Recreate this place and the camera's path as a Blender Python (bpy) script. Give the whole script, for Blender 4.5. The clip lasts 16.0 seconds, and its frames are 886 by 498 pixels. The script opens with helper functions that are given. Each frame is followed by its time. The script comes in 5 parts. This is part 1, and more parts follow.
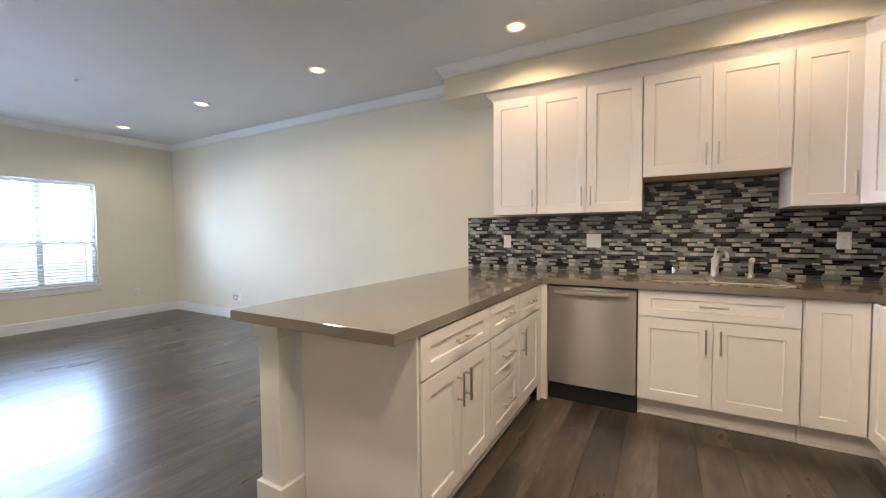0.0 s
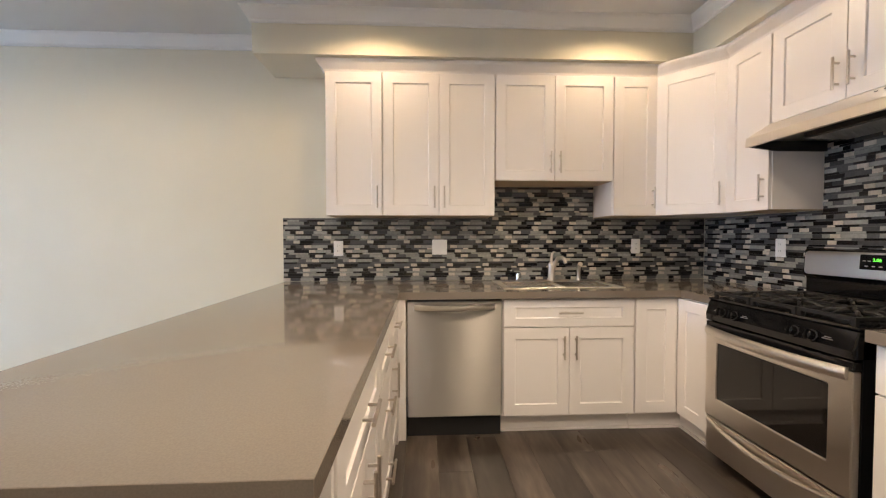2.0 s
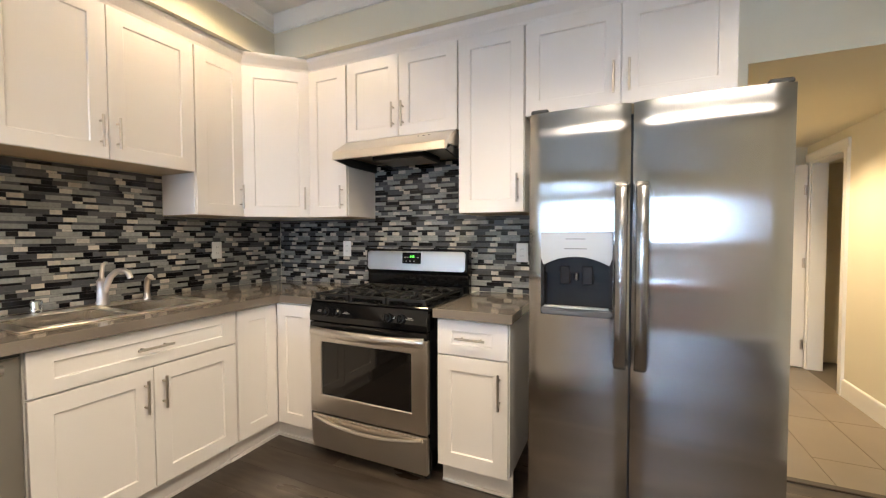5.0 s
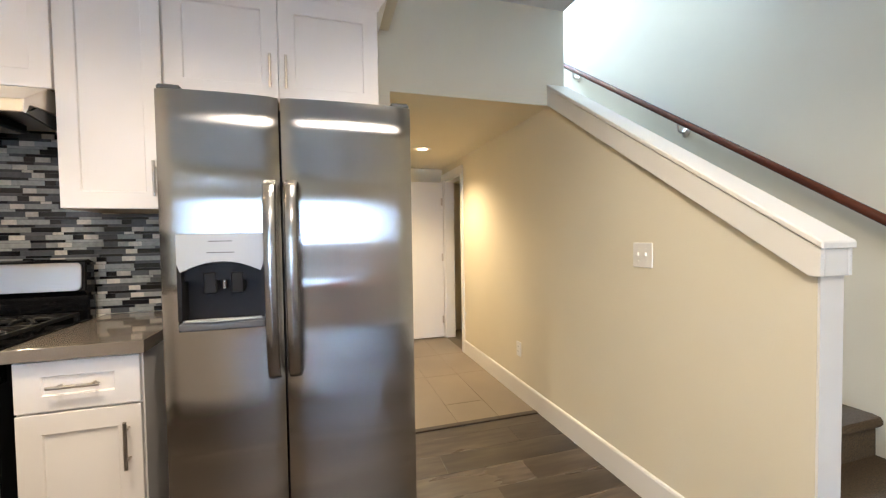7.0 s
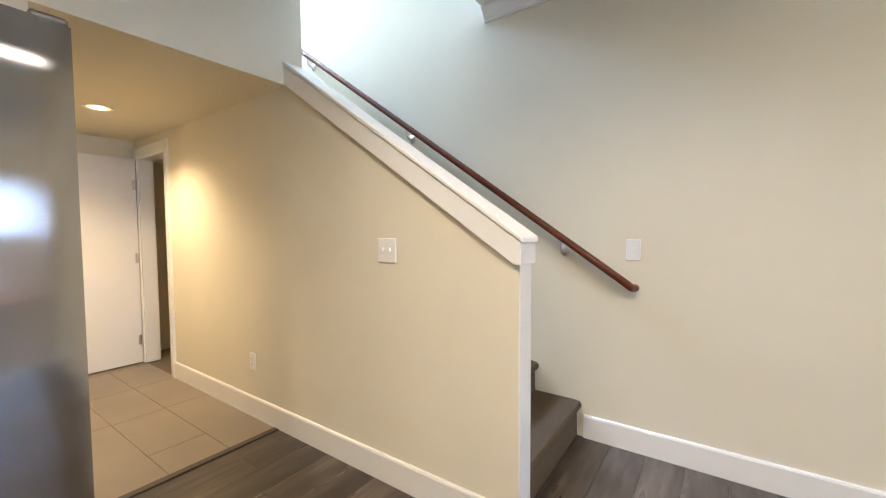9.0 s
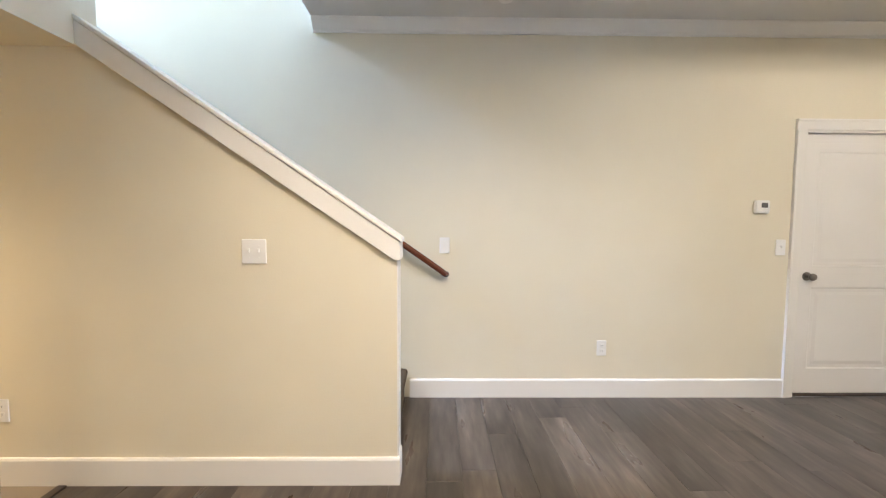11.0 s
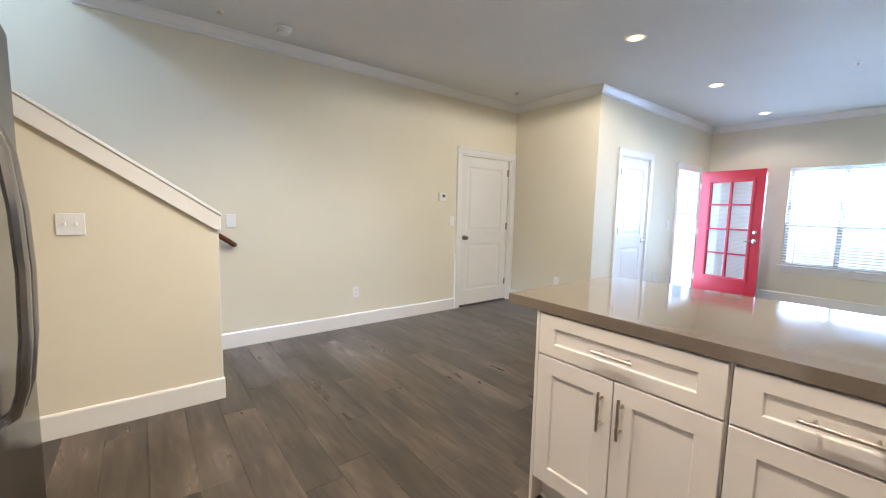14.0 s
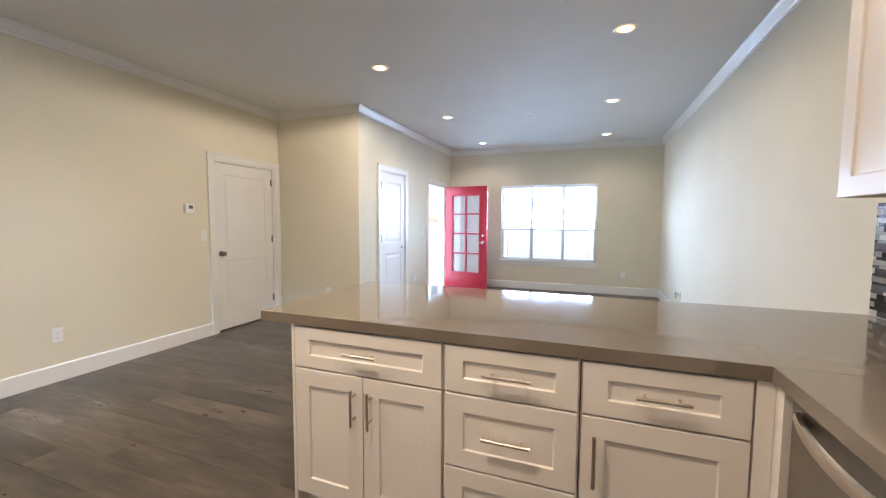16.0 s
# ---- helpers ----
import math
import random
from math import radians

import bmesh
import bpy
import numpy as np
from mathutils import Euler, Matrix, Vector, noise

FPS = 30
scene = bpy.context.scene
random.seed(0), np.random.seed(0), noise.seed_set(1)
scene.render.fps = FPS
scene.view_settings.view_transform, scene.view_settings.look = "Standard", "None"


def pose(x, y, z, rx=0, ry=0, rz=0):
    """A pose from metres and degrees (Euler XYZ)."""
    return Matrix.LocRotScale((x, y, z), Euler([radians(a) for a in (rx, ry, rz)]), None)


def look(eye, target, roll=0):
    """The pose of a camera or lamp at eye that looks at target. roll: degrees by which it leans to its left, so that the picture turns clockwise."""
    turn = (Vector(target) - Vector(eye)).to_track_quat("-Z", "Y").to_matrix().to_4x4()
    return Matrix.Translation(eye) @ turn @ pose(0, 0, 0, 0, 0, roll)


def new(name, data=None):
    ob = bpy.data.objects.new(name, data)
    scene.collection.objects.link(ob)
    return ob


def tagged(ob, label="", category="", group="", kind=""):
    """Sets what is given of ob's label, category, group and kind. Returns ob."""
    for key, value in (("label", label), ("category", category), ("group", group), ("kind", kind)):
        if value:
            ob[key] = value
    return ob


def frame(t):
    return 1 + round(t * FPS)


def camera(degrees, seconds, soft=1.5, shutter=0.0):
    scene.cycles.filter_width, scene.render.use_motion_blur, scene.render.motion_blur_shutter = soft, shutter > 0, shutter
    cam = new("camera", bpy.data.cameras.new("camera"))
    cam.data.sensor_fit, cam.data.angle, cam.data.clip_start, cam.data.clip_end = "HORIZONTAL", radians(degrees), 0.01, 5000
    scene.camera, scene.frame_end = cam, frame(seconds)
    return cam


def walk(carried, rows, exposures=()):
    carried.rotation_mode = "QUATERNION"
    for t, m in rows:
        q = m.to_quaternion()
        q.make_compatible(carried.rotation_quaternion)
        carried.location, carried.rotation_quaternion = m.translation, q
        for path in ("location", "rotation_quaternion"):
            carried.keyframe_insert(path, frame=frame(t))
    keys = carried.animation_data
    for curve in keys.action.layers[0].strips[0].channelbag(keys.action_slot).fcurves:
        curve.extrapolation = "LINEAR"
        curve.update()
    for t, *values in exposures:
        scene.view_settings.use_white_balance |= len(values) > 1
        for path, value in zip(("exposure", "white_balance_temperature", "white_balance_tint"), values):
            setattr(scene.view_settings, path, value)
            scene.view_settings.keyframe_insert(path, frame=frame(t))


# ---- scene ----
cam = camera(97.1, 16.0, soft=1.2)
PATH = [
    (0, (-1.622, -3.565, 1.259), (-2.601, -1.823, 1.176), -0.5),
    (0.5, (-1.782, -3.501, 1.251), (-2.564, -1.661, 1.186), -0.1),
    (1, (-1.909, -3.366, 1.255), (-2.456, -1.443, 1.208), -0.1),
    (1.5, (-2.069, -3.212, 1.246), (-2.3, -1.226, 1.196), 0.0),
    (2, (-2.252, -3.05, 1.252), (-2.158, -1.053, 1.195), -0.1),
    (2.5, (-2.32, -2.86, 1.276), (-1.851, -0.917, 1.204), -0.2),
    (3, (-2.373, -2.703, 1.284), (-1.547, -0.884, 1.192), -0.1),
    (3.2, (-2.421, -2.64, 1.29), (-1.461, -0.889, 1.189), -0.1),
    (5.3, (-2.389, -2.567, 1.279), (-0.494, -1.93, 1.214), -0.3),
    (5.5, (-2.378, -2.58, 1.282), (-0.445, -2.072, 1.215), -0.4),
    (6, (-2.355, -2.615, 1.279), (-0.363, -2.453, 1.208), -0.7),
    (6.5, (-2.323, -2.677, 1.269), (-0.333, -2.872, 1.203), -0.8),
    (7, (-2.293, -2.745, 1.269), (-0.38, -3.324, 1.206), -0.9),
    (7.5, (-2.249, -2.798, 1.275), (-0.488, -3.744, 1.207), -1.0),
    (8, (-2.229, -2.81, 1.278), (-0.658, -4.046, 1.205), -0.9),
    (8.5, (-2.205, -2.801, 1.276), (-0.849, -4.269, 1.188), -0.6),
    (9, (-2.106, -2.787, 1.265), (-0.96, -4.424, 1.167), -0.3),
    (9.2, (-2.051, -2.793, 1.261), (-1.005, -4.496, 1.174), -0.1),
    (11.3, (-1.615, -2.176, 1.302), (-1.789, -4.164, 1.174), 0.4),
    (11.5, (-1.565, -2.098, 1.289), (-1.829, -4.076, 1.155), 0.5),
    (12, (-1.456, -1.903, 1.288), (-1.936, -3.839, 1.142), 0.7),
    (12.5, (-1.367, -1.734, 1.291), (-2.062, -3.6, 1.109), 0.9),
    (13, (-1.231, -1.596, 1.278), (-2.104, -3.385, 1.083), 1.1),
    (13.5, (-1.134, -1.45, 1.289), (-2.171, -3.148, 1.09), 1.3),
    (14, (-1.083, -1.312, 1.293), (-2.306, -2.881, 1.09), 1.3),
    (14.5, (-1.032, -1.273, 1.302), (-2.437, -2.684, 1.115), 1.0),
    (15, (-1.036, -1.245, 1.309), (-2.622, -2.451, 1.137), 0.6),
    (15.5, (-1.068, -1.211, 1.312), (-2.822, -2.159, 1.157), 0.4),
    (16, (-1.093, -1.161, 1.316), (-2.961, -1.862, 1.175), 0.3),
]
walk(cam, [(t, look(eye, target, roll)) for t, eye, target, roll in PATH],
     exposures=[(0.0, 1.05, 6400, 14), (1.5, 1.05, 6600, 14), (3.0, 1.15, 6550, 14), (5.5, 1.25, 6350, 8), (6.5, 1.22, 6300, 9), (9.0, 1.25, 6250, 12), (11.5, 1.45, 6200, 12), (13.0, 1.4, 5900, 10), (14.5, 1.28, 5900, 10), (16.0, 1.12, 6400, 13)])


# ---- world, sun and large lights ----
world = bpy.data.worlds.new("daylight")
scene.world = world
world.use_nodes = True
wn = world.node_tree
sky = wn.nodes.new("ShaderNodeTexSky")
sky.sky_type = "NISHITA"
sky.sun_disc = False
sky.sun_elevation = radians(52)
sky.sun_rotation = radians(100)
wn.nodes["Background"].inputs[1].default_value = 0.12
wn.links.new(sky.outputs[0], wn.nodes["Background"].inputs[0])

sun = new("sun", bpy.data.lights.new("sun", "SUN"))
sun.data.energy, sun.data.angle, sun.data.color = 3.5, radians(0.5), (1.0, 0.95, 0.88)
sun.matrix_world = look((4, -1, 6), (0, 0, 0))

WARM = (1.0, 0.868, 0.71)
AMBER = (1.0, 0.74, 0.44)
DAY = (0.49, 0.695, 1.0)


def opening_light(name, eye, target, sx, sy, watts, color):
    data = bpy.data.lights.new(name, "AREA")
    data.shape, data.size, data.size_y, data.energy, data.color = "RECTANGLE", sx, sy, watts, color
    ob = new(name, data)
    ob.matrix_world = look(eye, target)
    return ob


opening_light("window_sky_light", (-9.06, -1.94, 1.61), (0, -1.94, 1.51), 1.80, 0.88, 88, DAY)
opening_light("window_street_light", (-9.06, -1.94, 0.86), (0, -1.94, 0.86), 1.80, 0.62, 1.2, DAY)
opening_light("front_door_daylight", (-8.05, -4.20, 1.05), (-8.05, 0, 1.05), 0.85, 2.0, 20, DAY)
opening_light("stair_window_daylight", (3.12, -4.73, 5.15), (0, -4.73, 3.2), 0.8, 0.9, 230, (0.44, 0.63, 1.0))


# ---- materials ----
def shader(name, rgb, rough=0.5, metal=0.0):
    m = bpy.data.materials.new(name)
    m.use_nodes = True
    nt = m.node_tree
    b = nt.nodes["Principled BSDF"]
    b.inputs["Base Color"].default_value = (*rgb, 1)
    b.inputs["Roughness"].default_value = rough
    b.inputs["Metallic"].default_value = metal
    return m, nt, b


def node(nt, kind, **props):
    n = nt.nodes.new(kind)
    for k, v in props.items():
        n.inputs[k].default_value = v
    return n


def spots(nt, scale, detail=3.0, stretch=(1, 1, 1), shift=None):
    """Noise in world space, stretched; shift: a socket added to the place."""
    geo = nt.nodes.new("ShaderNodeNewGeometry")
    mul = nt.nodes.new("ShaderNodeVectorMath")
    mul.operation = "MULTIPLY"
    mul.inputs[1].default_value = stretch
    nt.links.new(geo.outputs["Position"], mul.inputs[0])
    out = mul.outputs[0]
    if shift:
        add = nt.nodes.new("ShaderNodeVectorMath")
        nt.links.new(out, add.inputs[0])
        nt.links.new(shift, add.inputs[1])
        out = add.outputs[0]
    n = node(nt, "ShaderNodeTexNoise", Scale=scale, Detail=detail)
    nt.links.new(out, n.inputs["Vector"])
    return n.outputs["Fac"]


def ramp(nt, fac, stops):
    r = nt.nodes.new("ShaderNodeValToRGB")
    e = r.color_ramp.elements
    while len(e) < len(stops):
        e.new(0.5)
    for el, (p, c) in zip(e, stops):
        el.position, el.color = p, (*c, 1)
    nt.links.new(fac, r.inputs[0])
    return r.outputs[0]


def dim(c, k):
    return tuple(v * k for v in c)


def bumped(nt, b, fac, strength, distance):
    n = node(nt, "ShaderNodeBump", Strength=strength, Distance=distance)
    nt.links.new(fac, n.inputs["Height"])
    nt.links.new(n.outputs[0], b.inputs["Normal"])


def painted(name, rgb, rough, fine=220.0, strength=0.12, distance=0.002, vary=0.03, gloss=0.5):
    """Paint with roller texture and faint large-scale unevenness."""
    m, nt, b = shader(name, rgb, rough)
    nt.links.new(ramp(nt, spots(nt, 1.3), [(0.3, dim(rgb, 1 - vary)), (0.7, dim(rgb, 1 + vary))]), b.inputs["Base Color"])
    b.inputs["Specular IOR Level"].default_value = gloss
    bumped(nt, b, spots(nt, fine, 4.0), strength, distance)
    return m


WALL = painted("cream_wall_paint", (0.735, 0.68, 0.545), 0.7, 120, 0.18, 0.003, gloss=0.15)
CEIL = painted("white_ceiling_paint", (0.70, 0.695, 0.68), 0.65, 110, 0.2, 0.003, gloss=0.3)
TRIM = painted("white_trim_paint", (0.80, 0.78, 0.74), 0.3, 60, 0.03, 0.001)
CAB = painted("white_cabinet_paint", (0.80, 0.755, 0.725), 0.32, 70, 0.03, 0.001)
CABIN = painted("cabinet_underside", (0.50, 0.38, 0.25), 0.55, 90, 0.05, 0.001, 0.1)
DOORW = painted("white_door_paint", (0.80, 0.78, 0.75), 0.35, 80, 0.03, 0.001)
REDP = painted("red_door_paint", (0.46, 0.02, 0.035), 0.32, 70, 0.03, 0.001, 0.05)
PLATE = painted("white_plastic", (0.82, 0.81, 0.78), 0.3, 90, 0.0, 0.0005, 0.01)
BLACK = painted("black_enamel", (0.004, 0.004, 0.0045), 0.09, 60, 0.01, 0.0005, 0.1)
GRATE = painted("black_cast_iron", (0.006, 0.006, 0.0065), 0.5, 300, 0.2, 0.001, 0.2)
DARK = painted("dark_plastic", (0.016, 0.017, 0.019), 0.35, 90, 0.05, 0.0005, 0.1)
NICHE = painted("dark_recess_plastic", (0.014, 0.013, 0.013), 0.4, 90, 0.05, 0.0005, 0.1, gloss=0.15)
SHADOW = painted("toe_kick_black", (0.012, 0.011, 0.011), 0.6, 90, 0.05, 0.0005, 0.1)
GREYSIDE = painted("grey_appliance_side", (0.10, 0.10, 0.105), 0.45, 260, 0.2, 0.0008, 0.05)
SILVER = painted("silver_plastic", (0.36, 0.375, 0.39), 0.32, 90, 0.0, 0.0005, 0.02)


def blind_vinyl():
    """Thin white vinyl that lets some daylight through."""
    m, nt, b = shader("white_blind_slat", (0.86, 0.86, 0.85), 0.4)
    tr = nt.nodes.new("ShaderNodeBsdfTranslucent")
    tr.inputs["Color"].default_value = (0.80, 0.84, 0.86, 1)
    mx = nt.nodes.new("ShaderNodeMixShader")
    mx.inputs[0].default_value = 0.4
    nt.links.new(b.outputs[0], mx.inputs[1])
    nt.links.new(tr.outputs[0], mx.inputs[2])
    nt.links.new(mx.outputs[0], nt.nodes["Material Output"].inputs["Surface"])
    return m


BLIND = blind_vinyl()


def brushed(name, rgb, rough, stretch, fine=90.0, turn=0.0, smear=0.7):
    m, nt, b = shader(name, rgb, rough, 1.0)
    f = spots(nt, fine, 2.0, stretch)
    nt.links.new(ramp(nt, f, [(0.3, (rough * 0.92,) * 3), (0.7, (rough * 1.08,) * 3)]), b.inputs["Roughness"])
    nt.links.new(ramp(nt, spots(nt, 1.7), [(0.3, dim(rgb, 0.94)), (0.7, dim(rgb, 1.04))]), b.inputs["Base Color"])
    tan = nt.nodes.new("ShaderNodeTangent")
    tan.direction_type, tan.axis = "RADIAL", "Z"
    nt.links.new(tan.outputs[0], b.inputs["Tangent"])
    b.inputs["Anisotropic"].default_value = smear
    b.inputs["Anisotropic Rotation"].default_value = turn
    return m


STEEL = brushed("brushed_stainless_steel", (0.39, 0.365, 0.335), 0.38, (1, 1, 1), 1.5, turn=0.25, smear=0.98)
SATIN = brushed("satin_steel_handle", (0.34, 0.325, 0.31), 0.22, (1, 1, 1), 5.0)
STEELH = brushed("brushed_stainless_horizontal", (0.74, 0.69, 0.63), 0.30, (2, 2, 120))
BRONZE = brushed("dark_satin_metal", (0.22, 0.20, 0.18), 0.30, (1, 1, 1))
NICKEL = brushed("brushed_nickel", (0.60, 0.54, 0.48), 0.33, (1, 1, 1), 5.0)
# sink steel again, darker: shade inside the bowls is put into the colour
BOWL = brushed("shaded_bowl_steel", (0.52, 0.475, 0.42), 0.24, (1, 1, 1), 5.0)
CHROME = brushed("chrome", (0.78, 0.77, 0.75), 0.12, (1, 1, 1))


def wavy_steel():
    """Fridge skin: brushed, with the faint waves of thin sheet."""
    m, nt, b = shader("fridge_door_steel", (0.47, 0.46, 0.45), 0.2, 1.0)
    gl = nt.nodes.new("ShaderNodeBsdfAnisotropic")
    gl.distribution = "BECKMANN"
    gl.inputs["Roughness"].default_value = 0.2
    gl.inputs["Anisotropy"].default_value = -0.72
    nt.links.new(ramp(nt, spots(nt, 1.7), [(0.3, (0.45, 0.44, 0.43)), (0.7, (0.50, 0.49, 0.48))]), gl.inputs["Color"])
    wave = spots(nt, 2.6, 0.0, (1, 0.45, 2.7))
    n1 = node(nt, "ShaderNodeBump", Strength=0.26, Distance=0.02)
    n1.invert = True
    nt.links.new(wave, n1.inputs["Height"])
    nt.links.new(n1.outputs[0], gl.inputs["Normal"])
    tan = nt.nodes.new("ShaderNodeTangent")
    tan.direction_type, tan.axis = "RADIAL", "Z"
    nt.links.new(tan.outputs[0], gl.inputs["Tangent"])
    nt.links.new(gl.outputs[0], nt.nodes["Material Output"].inputs["Surface"])
    nt.nodes.remove(b)
    return m


FRIDGE = wavy_steel()


def stone_top():
    rgb = (0.18, 0.15, 0.122)
    m, nt, b = shader("taupe_quartz", rgb, 0.10)
    b.inputs["IOR"].default_value = 1.78
    nt.links.new(ramp(nt, spots(nt, 260, 2.0), [(0.35, dim(rgb, 0.95)), (0.65, dim(rgb, 1.05))]), b.inputs["Base Color"])
    nt.links.new(ramp(nt, spots(nt, 5, 3.0), [(0.3, (0.06,) * 3), (0.7, (0.09,) * 3)]), b.inputs["Roughness"])
    return m


QUARTZ = stone_top()


def plank_wood():
    """Grey-brown wood planks, each of its own tone and grain, grain along y."""
    m, nt, b = shader("dark_wood_plank", (0.08, 0.07, 0.06), 0.35)
    info = nt.nodes.new("ShaderNodeObjectInfo")
    sc = nt.nodes.new("ShaderNodeVectorMath")
    sc.operation = "SCALE"
    sc.inputs[0].default_value = (13, 7, 5)
    nt.links.new(info.outputs["Random"], sc.inputs["Scale"])
    grain = spots(nt, 9.0, 6.0, (3.6, 0.5, 1), sc.outputs[0])
    blot = spots(nt, 2.6, 5.0, (2.4, 0.55, 1), sc.outputs[0])
    c1 = ramp(nt, grain, [(0.25, (0.040, 0.030, 0.024)), (0.5, (0.068, 0.054, 0.044)), (0.78, (0.106, 0.087, 0.072))])
    c2 = ramp(nt, blot, [(0.36, (0.52, 0.49, 0.47)), (0.52, (0.92, 0.9, 0.88)), (0.64, (1.3, 1.28, 1.25))])
    c3 = ramp(nt, info.outputs["Random"], [(0.0, (0.72, 0.71, 0.7)), (1.0, (1.32, 1.29, 1.26))])
    last = c1
    for other in (c2, c3):
        mx = nt.nodes.new("ShaderNodeMix")
        mx.data_type, mx.blend_type = "RGBA", "MULTIPLY"
        mx.inputs["Factor"].default_value = 1.0
        nt.links.new(last, mx.inputs["A"])
        nt.links.new(other, mx.inputs["B"])
        last = mx.outputs["Result"]
    nt.links.new(last, b.inputs["Base Color"])
    b.inputs["Specular IOR Level"].default_value = 0.75
    nt.links.new(ramp(nt, blot, [(0.3, (0.31,) * 3), (0.7, (0.27,) * 3)]), b.inputs["Roughness"])
    bumped(nt, b, grain, 0.012, 0.001)
    return m


PLANK = plank_wood()


def strip_mat(name, rgb, rough, vary):
    """One kind of mosaic strip; each strip a little lighter or darker."""
    m, nt, b = shader(name, rgb, rough)
    info = nt.nodes.new("ShaderNodeObjectInfo")
    isl = nt.nodes.new("ShaderNodeNewGeometry")
    add = nt.nodes.new("ShaderNodeMath")
    nt.links.new(info.outputs["Random"], add.inputs[0])
    nt.links.new(isl.outputs["Random Per Island"], add.inputs[1])
    fr = nt.nodes.new("ShaderNodeMath")
    fr.operation = "FRACT"
    nt.links.new(add.outputs[0], fr.inputs[0])
    mx = nt.nodes.new("ShaderNodeMix")
    mx.data_type, mx.blend_type = "RGBA", "MULTIPLY"
    mx.inputs["Factor"].default_value = 1.0
    nt.links.new(ramp(nt, fr.outputs[0], [(0.0, dim(rgb, 1 - vary)), (1.0, dim(rgb, 1 + vary))]), mx.inputs["A"])
    nt.links.new(ramp(nt, spots(nt, 70, 3.0), [(0.3, (0.85,) * 3), (0.7, (1.12,) * 3)]), mx.inputs["B"])
    nt.links.new(mx.outputs["Result"], b.inputs["Base Color"])
    return m


STRIPS = [strip_mat("grey_green_glass_strip", (0.27, 0.27, 0.248), 0.14, 0.2), strip_mat("charcoal_glass_strip", (0.078, 0.078, 0.080), 0.12, 0.3),
          strip_mat("black_glass_strip", (0.010, 0.009, 0.010), 0.10, 0.3), strip_mat("beige_stone_strip", (0.47, 0.415, 0.34), 0.5, 0.16)]
GROUT = painted("grey_grout", (0.10, 0.098, 0.092), 0.8, 200, 0.2, 0.001, 0.08)
TILE = painted("taupe_floor_tile", (0.26, 0.215, 0.165), 0.35, 18, 0.04, 0.002, 0.14)
TILEGROUT = painted("floor_tile_grout", (0.17, 0.145, 0.112), 0.8, 200, 0.2, 0.001, 0.08)
STRIP = painted("dark_threshold_wood", (0.05, 0.035, 0.025), 0.4, 60, 0.05, 0.001, 0.15)
RAILWOOD = painted("mahogany_handrail", (0.11, 0.026, 0.011), 0.22, 40, 0.03, 0.001, 0.2)


def carpet():
    rgb = (0.098, 0.063, 0.031)
    m, nt, b = shader("olive_carpet", rgb, 0.95)
    nt.links.new(ramp(nt, spots(nt, 190, 4.0), [(0.3, dim(rgb, 0.5)), (0.7, dim(rgb, 1.5))]), b.inputs["Base Color"])
    bumped(nt, b, spots(nt, 240, 3.0), 0.9, 0.006)
    return m


CARPET = carpet()


def glazing(name, rough=0.0, tint=(1, 1, 1)):
    m, nt, b = shader(name, tint, rough)
    b.inputs["Transmission Weight"].default_value = 1.0
    b.inputs["IOR"].default_value = 1.45
    return m


GLASS = glazing("clear_glass")
DARKGLASS = painted("dark_oven_glass", (0.012, 0.010, 0.009), 0.04, 60, 0.0, 0.0005, 0.2)


def glowing(name, rgb, strength):
    m, nt, b = shader(name, rgb, 0.5)
    b.inputs["Emission Color"].default_value = (*rgb, 1)
    b.inputs["Emission Strength"].default_value = strength
    return m


LENS = glowing("lamp_lens", (1.0, 0.84, 0.60), 4.0)
# emission stands in for the bulb's warm light on the reflector
HALO = glowing("lit_reflector_glow", (1.0, 0.55, 0.24), 0.75)
CLOCKLED = glowing("green_clock_digits", (0.15, 1.0, 0.08), 1.1)


def ground_mat():
    rgb = (0.42, 0.41, 0.39)
    m, nt, b = shader("pale_concrete", rgb, 0.9)
    nt.links.new(ramp(nt, spots(nt, 0.8, 5.0), [(0.3, dim(rgb, 0.85)), (0.7, dim(rgb, 1.1))]), b.inputs["Base Color"])
    bumped(nt, b, spots(nt, 40, 4.0), 0.2, 0.004)
    return m


CONCRETE = ground_mat()


# ---- building helpers ----
def box(bm, x0, y0, z0, x1, y1, z1):
    v = [bm.verts.new(p) for p in ((x0, y0, z0), (x1, y0, z0), (x1, y1, z0), (x0, y1, z0), (x0, y0, z1), (x1, y0, z1), (x1, y1, z1), (x0, y1, z1))]
    for f in ((0, 3, 2, 1), (4, 5, 6, 7), (0, 1, 5, 4), (1, 2, 6, 5), (2, 3, 7, 6), (3, 0, 4, 7)):
        bm.faces.new([v[i] for i in f])
    return bm


def solid(*b):
    return box(bmesh.new(), *b)


def prism(bm, pts, place, a, b):
    """A flat outline pts (u, v) drawn out from a to b; place(u, v, w) gives the point."""
    lo = [bm.verts.new(place(u, v, a)) for u, v in pts]
    hi = [bm.verts.new(place(u, v, b)) for u, v in pts]
    bm.faces.new(lo[::-1])
    bm.faces.new(hi)
    n = len(pts)
    for i in range(n):
        bm.faces.new((lo[i], lo[(i + 1) % n], hi[(i + 1) % n], hi[i]))
    return bm


def along_x(u, v, w):
    return (w, u, v)


def along_y(u, v, w):
    return (u, w, v)


def along_z(u, v, w):
    return (u, v, w)


